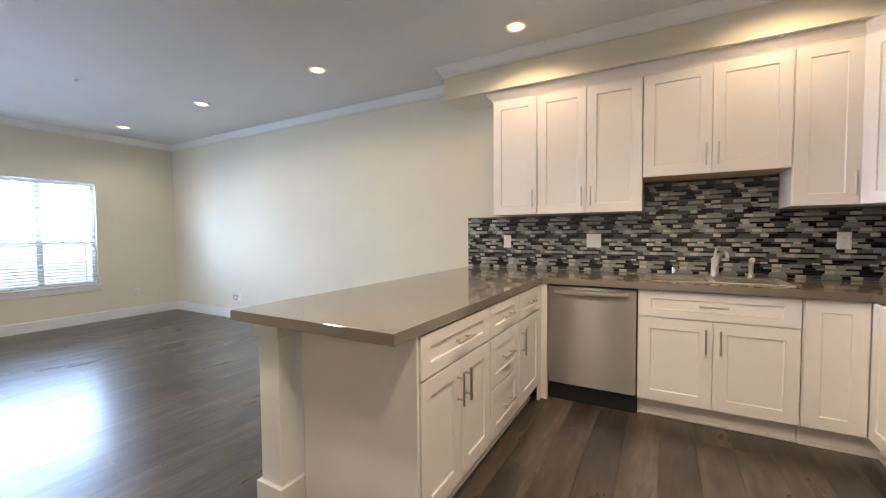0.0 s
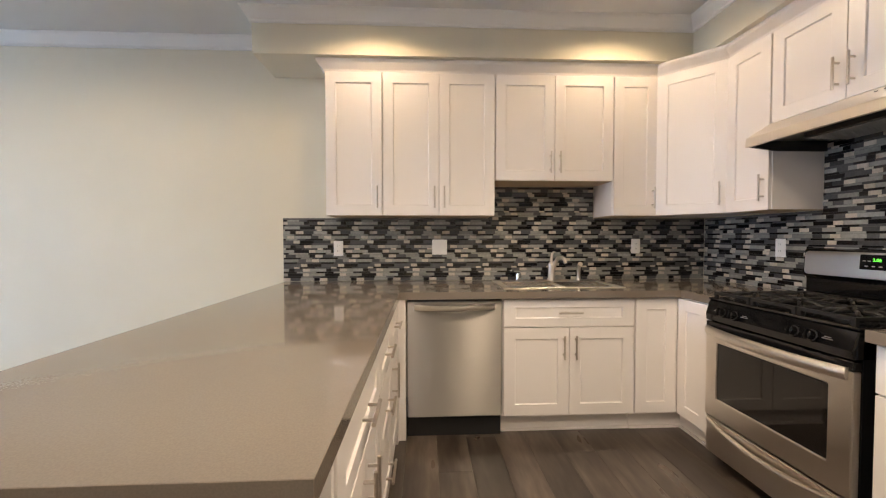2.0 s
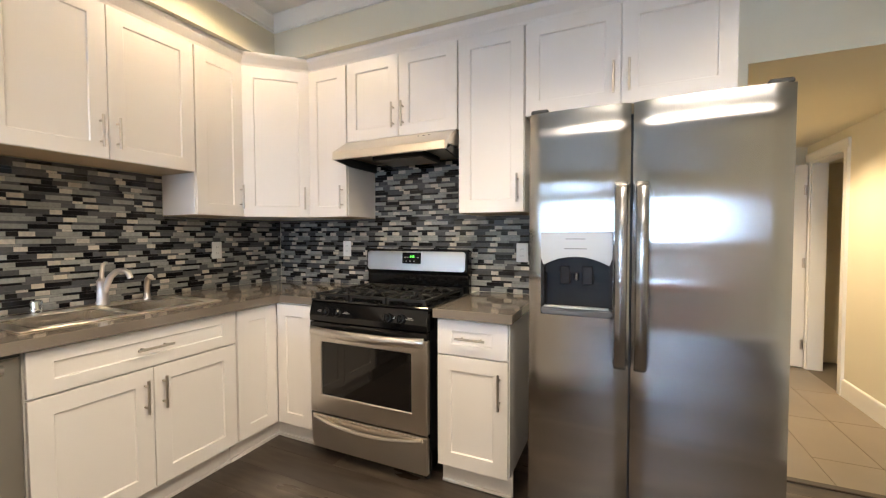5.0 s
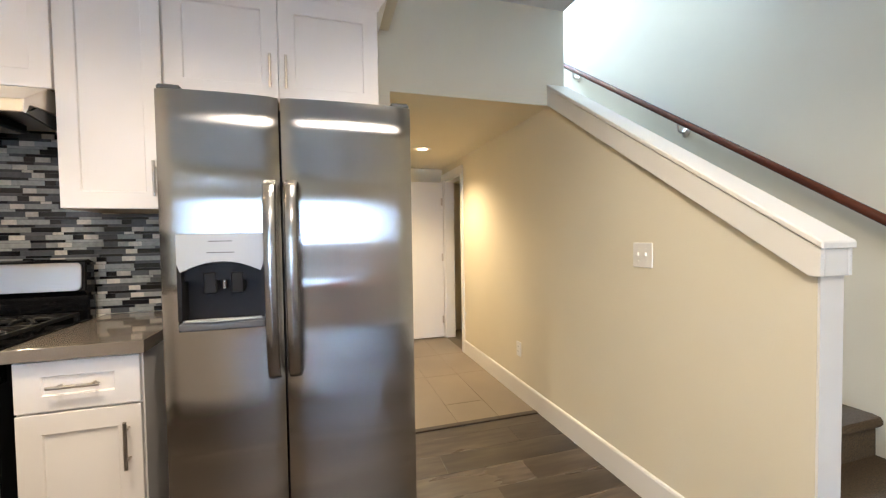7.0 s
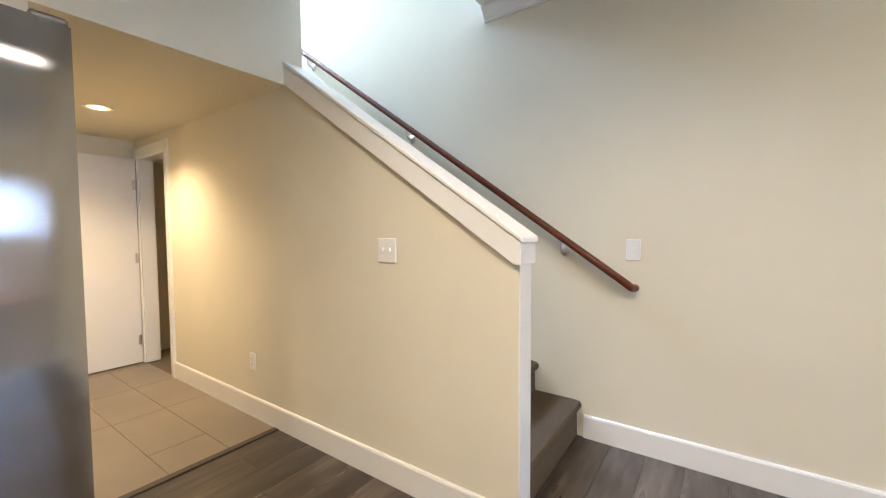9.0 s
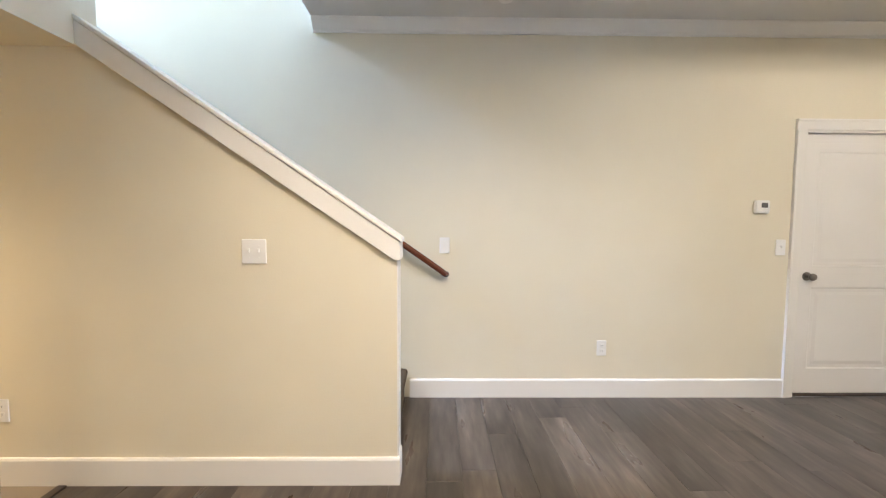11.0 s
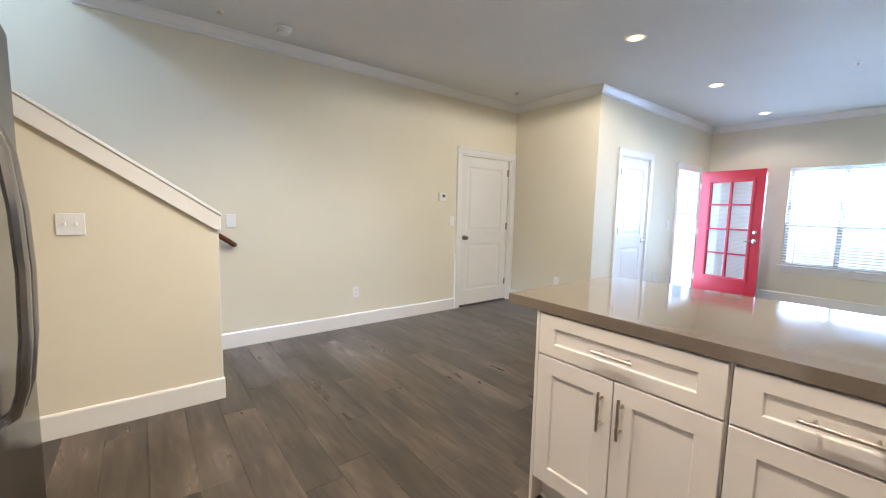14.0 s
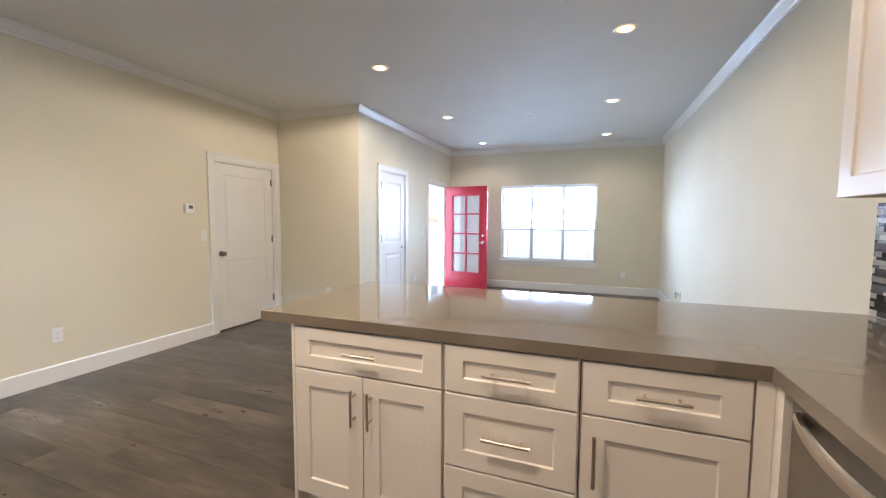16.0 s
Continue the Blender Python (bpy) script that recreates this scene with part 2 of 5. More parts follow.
def cells(bm, us, vs, holes, w0, w1, place):
    """A slab cut at us and vs, without the cells whose middles lie in a hole (u0, v0, u1, v1)."""
    nu, nv = len(us) - 1, len(vs) - 1

    def kept(i, j):
        if not (0 <= i < nu and 0 <= j < nv):
            return False
        u, v = (us[i] + us[i + 1]) / 2, (vs[j] + vs[j + 1]) / 2
        return not any(h[0] < u < h[2] and h[1] < v < h[3] for h in holes)

    made = {}

    def vert(i, j, k):
        key = (i, j, k)
        if key not in made:
            made[key] = bm.verts.new(place(us[i], vs[j], (w0, w1)[k]))
        return made[key]

    for i in range(nu):
        for j in range(nv):
            if not kept(i, j):
                continue
            for k in (0, 1):
                bm.faces.new([vert(i, j, k), vert(i + 1, j, k), vert(i + 1, j + 1, k), vert(i, j + 1, k)])
            for (di, dj), (a, b) in (((-1, 0), ((0, 0), (0, 1))), ((1, 0), ((1, 0), (1, 1))), ((0, -1), ((0, 0), (1, 0))), ((0, 1), ((0, 1), (1, 1)))):
                if not kept(i + di, j + dj):
                    bm.faces.new([vert(i + a[0], j + a[1], 0), vert(i + b[0], j + b[1], 0), vert(i + b[0], j + b[1], 1), vert(i + a[0], j + a[1], 1)])
    return bm


def cyl(bm, p0, p1, r, n=12, r1=None):
    return tube(bm, [p0, p1], r, n, r1)


def tube(bm, pts, r, n=10, r1=None):
    """A round bar along pts."""
    pts = [Vector(p) for p in pts]
    rings = []
    side = None
    for i, p in enumerate(pts):
        d = (pts[min(i + 1, len(pts) - 1)] - pts[max(i - 1, 0)]).normalized()
        if side is None:
            side = d.orthogonal().normalized()
        side = (side - d * side.dot(d)).normalized()
        up = d.cross(side)
        rad = r if r1 is None else r + (r1 - r) * i / (len(pts) - 1)
        rings.append([bm.verts.new(p + rad * (math.cos(a) * side + math.sin(a) * up)) for a in (2 * math.pi * k / n for k in range(n))])
    for a, b in zip(rings, rings[1:]):
        for k in range(n):
            bm.faces.new((a[k], a[(k + 1) % n], b[(k + 1) % n], b[k]))
    bm.faces.new(rings[0][::-1])
    bm.faces.new(rings[-1])
    return bm


def lathe(bm, centre, profile, n=24, axis="z"):
    """Turns (radius, height) points about an axis through centre."""
    rings = []
    for r, h in profile:
        ring = []
        for k in range(n):
            a = 2 * math.pi * k / n
            q = (r * math.cos(a), r * math.sin(a), h)
            if axis == "x":
                q = (h, q[0], q[1])
            elif axis == "y":
                q = (q[0], h, q[1])
            ring.append(bm.verts.new(Vector(centre) + Vector(q)))
        rings.append(ring)
    for a, b in zip(rings, rings[1:]):
        for k in range(n):
            bm.faces.new((a[k], a[(k + 1) % n], b[(k + 1) % n], b[k]))
    bm.faces.new(rings[0][::-1])
    bm.faces.new(rings[-1])
    return bm


def recessed(bm, w, h, t, rects, depth, slope=0.002, x0=0.0, z0=0.0, y0=0.0, field=None):
    """A board with its front at y0 (facing -y) and rects (u0, v0, u1, v1) sunk into it; field: a raised middle (inset, rise)."""
    us = sorted({0, w, *(r[0] for r in rects), *(r[2] for r in rects)})
    vs = sorted({0, h, *(r[1] for r in rects), *(r[3] for r in rects)})
    made = {}

    def vert(u, v, y):
        key = (round(u, 5), round(v, 5), round(y, 5))
        if key not in made:
            made[key] = bm.verts.new((x0 + u, y0 + y, z0 + v))
        return made[key]

    def quad(a, b, c, d):
        bm.faces.new((vert(*a), vert(*b), vert(*c), vert(*d)))

    def ring(r, ya, s, yb):
        (a0, b0, a1, b1), (c0, d0, c1, d1) = r, s
        quad((a0, b0, ya), (a1, b0, ya), (c1, d0, yb), (c0, d0, yb))
        quad((a1, b0, ya), (a1, b1, ya), (c1, d1, yb), (c1, d0, yb))
        quad((a1, b1, ya), (a0, b1, ya), (c0, d1, yb), (c1, d1, yb))
        quad((a0, b1, ya), (a0, b0, ya), (c0, d0, yb), (c0, d1, yb))

    for u0, u1 in zip(us, us[1:]):
        for v0, v1 in zip(vs, vs[1:]):
            if not any(r[0] < (u0 + u1) / 2 < r[2] and r[1] < (v0 + v1) / 2 < r[3] for r in rects):
                quad((u0, v0, 0), (u1, v0, 0), (u1, v1, 0), (u0, v1, 0))
            quad((u0, v0, t), (u0, v1, t), (u1, v1, t), (u1, v0, t))
    for r in rects:
        s = (r[0] + slope, r[1] + slope, r[2] - slope, r[3] - slope)
        ring(r, 0, s, depth)
        if field:
            inset, rise = field
            a = (s[0] + inset * 0.5, s[1] + inset * 0.5, s[2] - inset * 0.5, s[3] - inset * 0.5)
            c = (s[0] + inset, s[1] + inset, s[2] - inset, s[3] - inset)
            ring(s, depth, a, depth + 0.0001)
            ring(a, depth + 0.0001, c, depth - rise)
            quad((c[0], c[1], depth - rise), (c[2], c[1], depth - rise), (c[2], c[3], depth - rise), (c[0], c[3], depth - rise))
        else:
            quad((s[0], s[1], depth), (s[2], s[1], depth), (s[2], s[3], depth), (s[0], s[3], depth))
    for v0, v1 in zip(vs, vs[1:]):
        for u in (0, w):
            quad((u, v0, 0), (u, v1, 0), (u, v1, t), (u, v0, t))
    for u0, u1 in zip(us, us[1:]):
        for v in (0, h):
            quad((u0, v, 0), (u1, v, 0), (u1, v, t), (u0, v, t))
    return bm


def bevelled(bm, r, segments=1, least=35):
    bmesh.ops.recalc_face_normals(bm, faces=bm.faces)
    sharp = [e for e in bm.edges if len(e.link_faces) == 2 and e.calc_face_angle(0) > radians(least)]
    bmesh.ops.bevel(bm, geom=sharp, offset=r, segments=segments, affect="EDGES", clamp_overlap=True)
    return bm


def mesh_of(name, bm, material, smooth=False):
    bmesh.ops.recalc_face_normals(bm, faces=bm.faces)
    me = bpy.data.meshes.new(name)
    bm.to_mesh(me)
    bm.free()
    me.materials.append(material)
    if smooth:
        for p in me.polygons:
            p.use_smooth = True
        me.set_sharp_from_angle(angle=radians(38))
    return me


def part(name, bm, material, parent=None, label="", smooth=False):
    ob = new(name, mesh_of(name, bm, material, smooth))
    if parent:
        ob.parent = parent
    if label:
        ob["label"] = label
    return ob


def thing(name, m, label, category, group="", kind=""):
    ob = new(name)
    ob.matrix_world = m
    ob.empty_display_size = 0.1
    return tagged(ob, label, category, group, kind)


def structure(name, bm, material, label, category, smooth=False):
    return tagged(part(name, bm, material, smooth=smooth), label, category, kind="structure")


def writing(name, text, size, m, material, parent):
    curve = bpy.data.curves.new(name, "FONT")
    curve.body, curve.size, curve.align_x, curve.align_y, curve.extrude = text, size, "CENTER", "CENTER", 0.0003
    tmp = bpy.data.objects.new(name, curve)
    me = bpy.data.meshes.new_from_object(tmp)
    bpy.data.objects.remove(tmp)
    me.materials.clear()
    me.materials.append(material)
    ob = new(name, me)
    ob.parent = parent
    ob.matrix_local = m
    return ob

# recessed ceiling lights and one added kitchen fill: x, y, z, watts, colour, cone, soft edge, lens radius
GOLD = (1.0, 0.82, 0.59)
# (-1.6, -1.95) is an unseen fill lamp, added to brighten the lower kitchen
LAMPS = [(-2.57, -0.77, 2.75, 9, AMBER, 154, 0.4, 0.05), (-1.0, -0.77, 2.75, 9, AMBER, 154, 0.4, 0.05), (-1.6, -1.95, 2.75, 56, GOLD, 136, 0.8)]
LAMPS += [(x, -0.96, 2.75, 6, WARM, 150, 0.7) for x in (-4.38, -6.22, -8.11)]
LAMPS += [(x, -3.05, 2.75, w, WARM, c, b) for x, w, c, b in ((-4.42, 42, 178, 0.15), (-6.28, 8, 150, 0.5), (-8.17, 5, 150, 0.5), (-2.53, 32, 158, 0.5))]
LAMPS += [(-1.5, -3.25, 2.75, 32, GOLD, 146, 0.8), (1.40, -3.67, 2.12, 50, AMBER, 138, 1.0)]


# ---- the large structure ----
CZ = 2.75          # main ceiling
HZ = 2.12          # hall ceiling
WX = -8.84         # window wall
SY = -5.185         # long wall with the stairs
JX, JY = -5.375, -3.905  # corner of the closet block
KY0, KY1 = -4.19, -4.30  # low stair wall, front and back
TOP = 6.0          # top of the stairwell
WELL = -0.785      # edge of the ceiling at the stairwell

structure("ground", cells(bmesh.new(), [-1500, -9.2, 3.5, 1500], [-1500, -5.5, 0.4, 1500], [(-9.2, -5.5, 3.5, 0.4)], -0.25, -0.20, along_z), CONCRETE, "pale concrete ground outside the house", "ground")
floor = structure("floor", cells(bmesh.new(), [WX, JX, 0.16], [SY, JY, 0.0], [(WX, SY, JX, JY)], -0.12, -0.0055, along_z), SHADOW, "dark wood plank floor of the open living room and kitchen", "floor")
hall_floor = structure("hall_floor", solid(0.16, KY1, -0.12, 2.60, -3.01, -0.004), TILEGROUT, "taupe tiled floor of the hall", "floor")
structure("closet_floor", solid(0.16, SY, -0.12, 3.3, KY1, -0.004), TILEGROUT, "tiled floor under the stairs", "floor")

structure("wall_north", solid(WX - 0.12, 0, 0, 0.12, 0.12, CZ), WALL, "cream painted wall behind sink and living room", "wall")
structure("wall_east", solid(0, -3.13, 0, 0.12, 0, CZ), WALL, "cream painted wall behind the range and fridge", "wall")
structure("wall_header", solid(0, KY0, HZ, 0.12, -3.13, CZ), WALL, "cream painted header above the hall opening", "wall")
structure("wall_south", cells(bmesh.new(), [JX, -5.29, -4.375, 3.3], [0, 2.005, TOP], [(-5.29, 0, -4.375, 2.005)], SY - 0.12, SY, along_y), WALL, "long cream painted wall along the stairs", "wall")
structure("wall_jog", solid(JX - 0.12, SY - 0.12, 0, JX, JY - 0.12, CZ), WALL, "cream painted end wall of the closet block", "wall")
structure("wall_closet", cells(bmesh.new(), [WX, -8.455, -7.635, -6.695, -5.915, JX], [0, 2.0, 2.03, CZ], [(-8.455, 0, -7.635, 2.0), (-6.695, 0, -5.915, 2.03)], JY - 0.12, JY, along_y), WALL, "cream painted wall with closet door and front door", "wall")
structure("wall_west", cells(bmesh.new(), [JY - 0.12, -2.83, -1.05, 0.0], [0, 0.56, 2.02, CZ], [(-2.83, 0.56, -1.05, 2.02)], WX - 0.12, WX, along_x), WALL, "cream painted wall with the wide window", "wall")
structure("closet_back", solid(JX - 0.0, SY - 0.75, 0, -4.0, SY - 0.7, 2.2), WALL, "closet back wall behind the closed door", "wall")
structure("stair_closet", cells(bmesh.new(), [1.55, 1.6, 2.72, 2.77], [-4.98, -4.93, -4.33], [(1.6, -4.93, 2.72, -4.33)], 0.0, 1.98, along_z), WALL, "cream walls of the closet under the stairs", "wall")
structure("stair_closet_top", solid(1.55, -4.98, 1.98, 2.77, KY1 - 0.001, 2.0), WALL, "cream ceiling of the closet under the stairs", "ceiling")
structure("closet_inner", solid(-6.9, JY - 0.9, 0, -5.6, JY - 0.85, 2.2), WALL, "closet inner wall behind the closed door", "wall")
SLOPE = 0.68       # of the low wall and its cap
RAIL_SLOPE = 0.697


def cap_z(x):
    """Top of the low stair wall's framing."""
    return 1.228 + SLOPE * (x + 1.48)


kw = prism(bmesh.new(), [(-1.48, 0), (0.0, 0), (0.0, cap_z(0.0)), (-1.48, cap_z(-1.48))], along_y, KY1, KY0)
structure("wall_stair", kw, WALL, "low sloping cream wall beside the stairs", "wall")
structure("wall_stair_full", cells(bmesh.new(), [0.0, 0.12, 1.77, 2.39, 3.3], [0, 1.96, HZ, TOP], [(1.77, 0, 2.39, 1.96)], KY1, KY0, along_y), WALL, "cream wall between hall and stairs", "wall")
structure("wall_hall", solid(0.12, -3.13, 0, 2.60, -3.01, HZ), WALL, "cream painted hall side wall", "wall")
structure("wall_hall_end", solid(2.48, KY0, 0, 2.60, -3.13, HZ), WALL, "cream painted wall at the end of the hall", "wall")
structure("wall_stair_end", cells(bmesh.new(), [SY, -5.1, -4.35, KY1], [0, 4.6, 5.7, TOP], [(-5.1, 4.6, -4.35, 5.7)], 3.18, 3.30, along_x), WALL, "cream wall at the top of the stairs", "wall")
structure("wall_well", solid(WELL - 0.12, SY, CZ + 0.25, WELL, KY1, TOP), WALL, "upper wall of the stairwell", "wall")
structure("wall_well_side", solid(WELL, KY1, CZ + 0.25, 0.0, KY0, TOP), WALL, "upper side wall of the stairwell", "wall")
cb = bmesh.new()
cells(cb, [WX - 0.12, JX, WELL, 0.12], [SY - 0.12, KY1, JY - 0.12, 0.12], [(WX - 0.12, SY - 0.12, JX, JY - 0.12), (WELL, SY - 0.12, 0.12, KY1)], CZ, CZ + 0.25, along_z)
structure("ceiling", cb, CEIL, "flat white painted ceiling", "ceiling")
structure("hall_ceiling", solid(0.12, KY0, HZ, 2.60, -3.01, HZ + 0.2), WALL, "low cream painted hall ceiling", "ceiling")
structure("stairwell_ceiling", solid(WELL - 0.12, SY - 0.12, TOP, 3.3, KY0, TOP + 0.15), CEIL, "white ceiling over the stairwell", "ceiling")

# soffit over the wall cabinets
SD, SZ = 0.396, 2.465
sb = cells(bmesh.new(), [-3.377, -SD, 0.0], [-3.13, -SD, 0.0], [(-3.377, -3.13, -SD, -SD)], SZ, CZ, along_z)
structure("soffit", sb, WALL, "cream painted soffit over the wall cabinets", "soffit")

# crown moulding: drop below the ceiling, and how far it stands out
CROWN = [(0, 0), (0.062, 0), (0.060, -0.010), (0.050, -0.020), (0.022, -0.066), (0.014, -0.074), (0.013, -0.09), (0, -0.09)]


def crown(x0, y0, x1, y1, nx, ny, m0=0, m1=0):
    """A length of crown along a wall; (nx, ny) points into the room; m0, m1: mitre at each end (1 outside, -1 inside)."""
    bm = bmesh.new()
    d = Vector((x1 - x0, y1 - y0, 0)).normalized()
    n = Vector((nx, ny, 0))
    lo, hi = [], []
    for o, h in CROWN:
        lo.append(bm.verts.new(Vector((x0, y0, CZ + h)) + n * o - d * o * m0))
        hi.append(bm.verts.new(Vector((x1, y1, CZ + h)) + n * o + d * o * m1))
    k = len(CROWN)
    bm.faces.new(lo)
    bm.faces.new(hi)
    for i in range(k):
        bm.faces.new((lo[i], lo[(i + 1) % k], hi[(i + 1) % k], hi[i]))
    structure("crown_trim", bm, TRIM, "white crown moulding under the ceiling", "crown moulding")


crown(WX, 0, -3.377, 0, 0, -1, -1, -1)
crown(-3.377, 0, -3.377, -SD, -1, 0, -1, 1)
crown(-3.377, -SD, -SD, -SD, 0, -1, 1, -1)
crown(-SD, -SD, -SD, -3.13, -1, 0, -1, 0)
crown(WX, JY, WX, 0, 1, 0, -1, -1)
crown(WX, JY, JX, JY, 0, 1, -1, 1)
crown(JX, SY, JX, JY, 1, 0, -1, 1)
crown(JX, SY, WELL, SY, 0, 1, -1, 0)

# baseboards
BH = 0.14


def baseboard(x0, y0, x1, y1, nx, ny):
    t = 0.015
    bm = bmesh.new()
    d = Vector((x1 - x0, y1 - y0, 0))
    prof = [(0, 0), (t, 0), (t, BH - 0.012), (t - 0.004, BH - 0.003), (t - 0.009, BH), (0, BH)]
    lo = [bm.verts.new((x0 + nx * o, y0 + ny * o, h)) for o, h in prof]
    hi = [bm.verts.new(v.co + d) for v in lo]
    bm.faces.new(lo)
    bm.faces.new(hi)
    for i in range(6):
        bm.faces.new((lo[i], lo[(i + 1) % 6], hi[(i + 1) % 6], hi[i]))
    structure("baseboard", bm, TRIM, "white painted baseboard along the wall", "baseboard")


baseboard(WX, 0, -3.06, 0, 0, -1)
baseboard(WX, JY + 0.0, WX, -0.015, 1, 0)
baseboard(-7.56, JY, -6.77, JY, 0, 1)
baseboard(-5.84, JY, JX + 0.015, JY, 0, 1)
baseboard(JX, SY + 0.015, JX, JY, 1, 0)
baseboard(-4.30, SY, -1.47, SY, 0, 1)
baseboard(-1.495, KY0, 1.69, KY0, 0, 1)
baseboard(-1.48, KY1, -1.48, KY0, -1, 0)
baseboard(2.48, KY0 + 0.2, 2.48, -3.13, -1, 0)


def casing(name, w, h, m, label, wide=0.078):
    """Door casing round an opening w by h, its foot's left corner at the pose m, facing -y: two legs and a head."""
    ob = thing(name, m, label, "door frame", kind="structure")
    prof = [(0, 0), (0, -0.012), (0.012, -0.014), (wide - 0.02, -0.018), (wide - 0.012, -0.022), (wide, -0.022), (wide, 0)]
    for sgn, x in ((-1, 0.0), (1, w)):
        bm = bmesh.new()
        prism(bm, [(x + sgn * u, v) for u, v in prof], along_z, 0, h + wide * 0.0)
        part("leg", bm, TRIM, ob)
    bm = bmesh.new()
    prism(bm, [(v, h + u) for u, v in prof], along_x, -wide, w + wide)
    part("head", bm, TRIM, ob)
    bm = bmesh.new()
    for x in (0.0, w - 0.018):
        box(bm, x, 0.001, 0, x + 0.018, 0.119, h)
    box(bm, 0.018, 0.001, h - 0.018, w - 0.018, 0.119, h)
    part("jamb", bm, TRIM, ob)
    return ob


def hinge(bm, x, z, y=-0.004):
    box(bm, x - 0.012, y, z - 0.045, x + 0.012, y + 0.004, z + 0.045)
    cyl(bm, (x, y - 0.004, z - 0.047), (x, y - 0.004, z + 0.047), 0.006, 8)


def lever_or_knob(parent, x, z, lever=0, y=0.0, style=NICKEL):
    bm = bmesh.new()
    if lever:
        lathe(bm, (x, y, z), [(0.032, 0), (0.032, -0.006), (0.02, -0.012), (0.012, -0.014), (0.012, -0.045)], 20, "y")
        tube(bm, [(x, y - 0.045, z), (x + lever * 0.03, y - 0.05, z), (x + lever * 0.12, y - 0.048, z - 0.006)], 0.009, 8)
    else:
        lathe(bm, (x, y, z), [(0.033, 0), (0.033, -0.005), (0.016, -0.01), (0.012, -0.03), (0.022, -0.038), (0.028, -0.05), (0.025, -0.062), (0.012, -0.068)], 20, "y")
    part("handle", bm, style, parent, "brushed nickel handle", True)


def panel_door(name, w, h, m, label, category="door", knob=None, lever=0, hinges=None, metal=None):
    """A two-panel moulded leaf, foot's left corner at m, facing -y."""
    ob = thing(name, m, label, category, kind="structure")
    side = 0.115
    rects = [(side, 0.19, w - side, 0.82), (side, 0.98, w - side, h - 0.13)]
    leaf = part("leaf", recessed(bmesh.new(), w, h, 0.04, rects, 0.006, 0.010, field=(0.05, 0.004)), DOORW, ob)
    if knob is not None:
        lever_or_knob(leaf, knob, 0.905, lever, 0.0, metal or NICKEL)
    if hinges is not None:
        for z in (0.25, 1.05, 1.80):
            bm = bmesh.new()
            hinge(bm, hinges, z)
            part("hinge", bm, BRONZE, leaf)
    return ob


# door in the long wall (faces +y): pose turned half round
casing("door_frame_1", 0.915, 2.005, pose(-4.375, SY, 0, 0, 0, 180), "white painted casing of the closed door")
panel_door("door_1", 0.871, 1.965, pose(-4.397, SY - 0.03, 0.018, 0, 0, 180), "closed white two-panel door in the long wall", knob=0.075, hinges=0.866, metal=BRONZE)
structure("door_threshold", solid(-5.275, SY - 0.11, 0.0, -4.39, SY - 0.002, 0.016), STRIP, "dark wooden threshold under the door", "threshold")
# closet door
casing("door_frame_2", 0.78, 2.03, pose(-5.915, JY, 0, 0, 0, 180), "white painted casing of the closet door")
panel_door("door_2", 0.738, 1.99, pose(-5.936, JY - 0.008, 0.018, 0, 0, 180), "closed white two-panel closet door", knob=0.67, lever=-1, hinges=0.004)
# front door frame, door swung open
casing("door_frame_3", 0.82, 2.0, pose(-7.635, JY, 0, 0, 0, 180), "white painted casing of the open front door")
# hall door frame and plain leaf, swung open
casing("door_frame_4", 0.62, 1.96, pose(2.39, KY0, 0, 0, 0, 180), "white painted casing of the hall closet")
hd = thing("door_4", pose(2.395, -3.53, 0.012, 0, 0, -90), "open plain white slab door in the hall", "door", kind="structure")
leaf = part("leaf", bevelled(solid(0, 0, 0, 0.64, 0.038, 1.93), 0.002), DOORW, hd)
for z in (0.22, 1.0, 1.69):
    hb = bmesh.new()
    hinge(hb, 0.625, z, -0.005)
    part("hinge", hb, NICKEL, leaf)


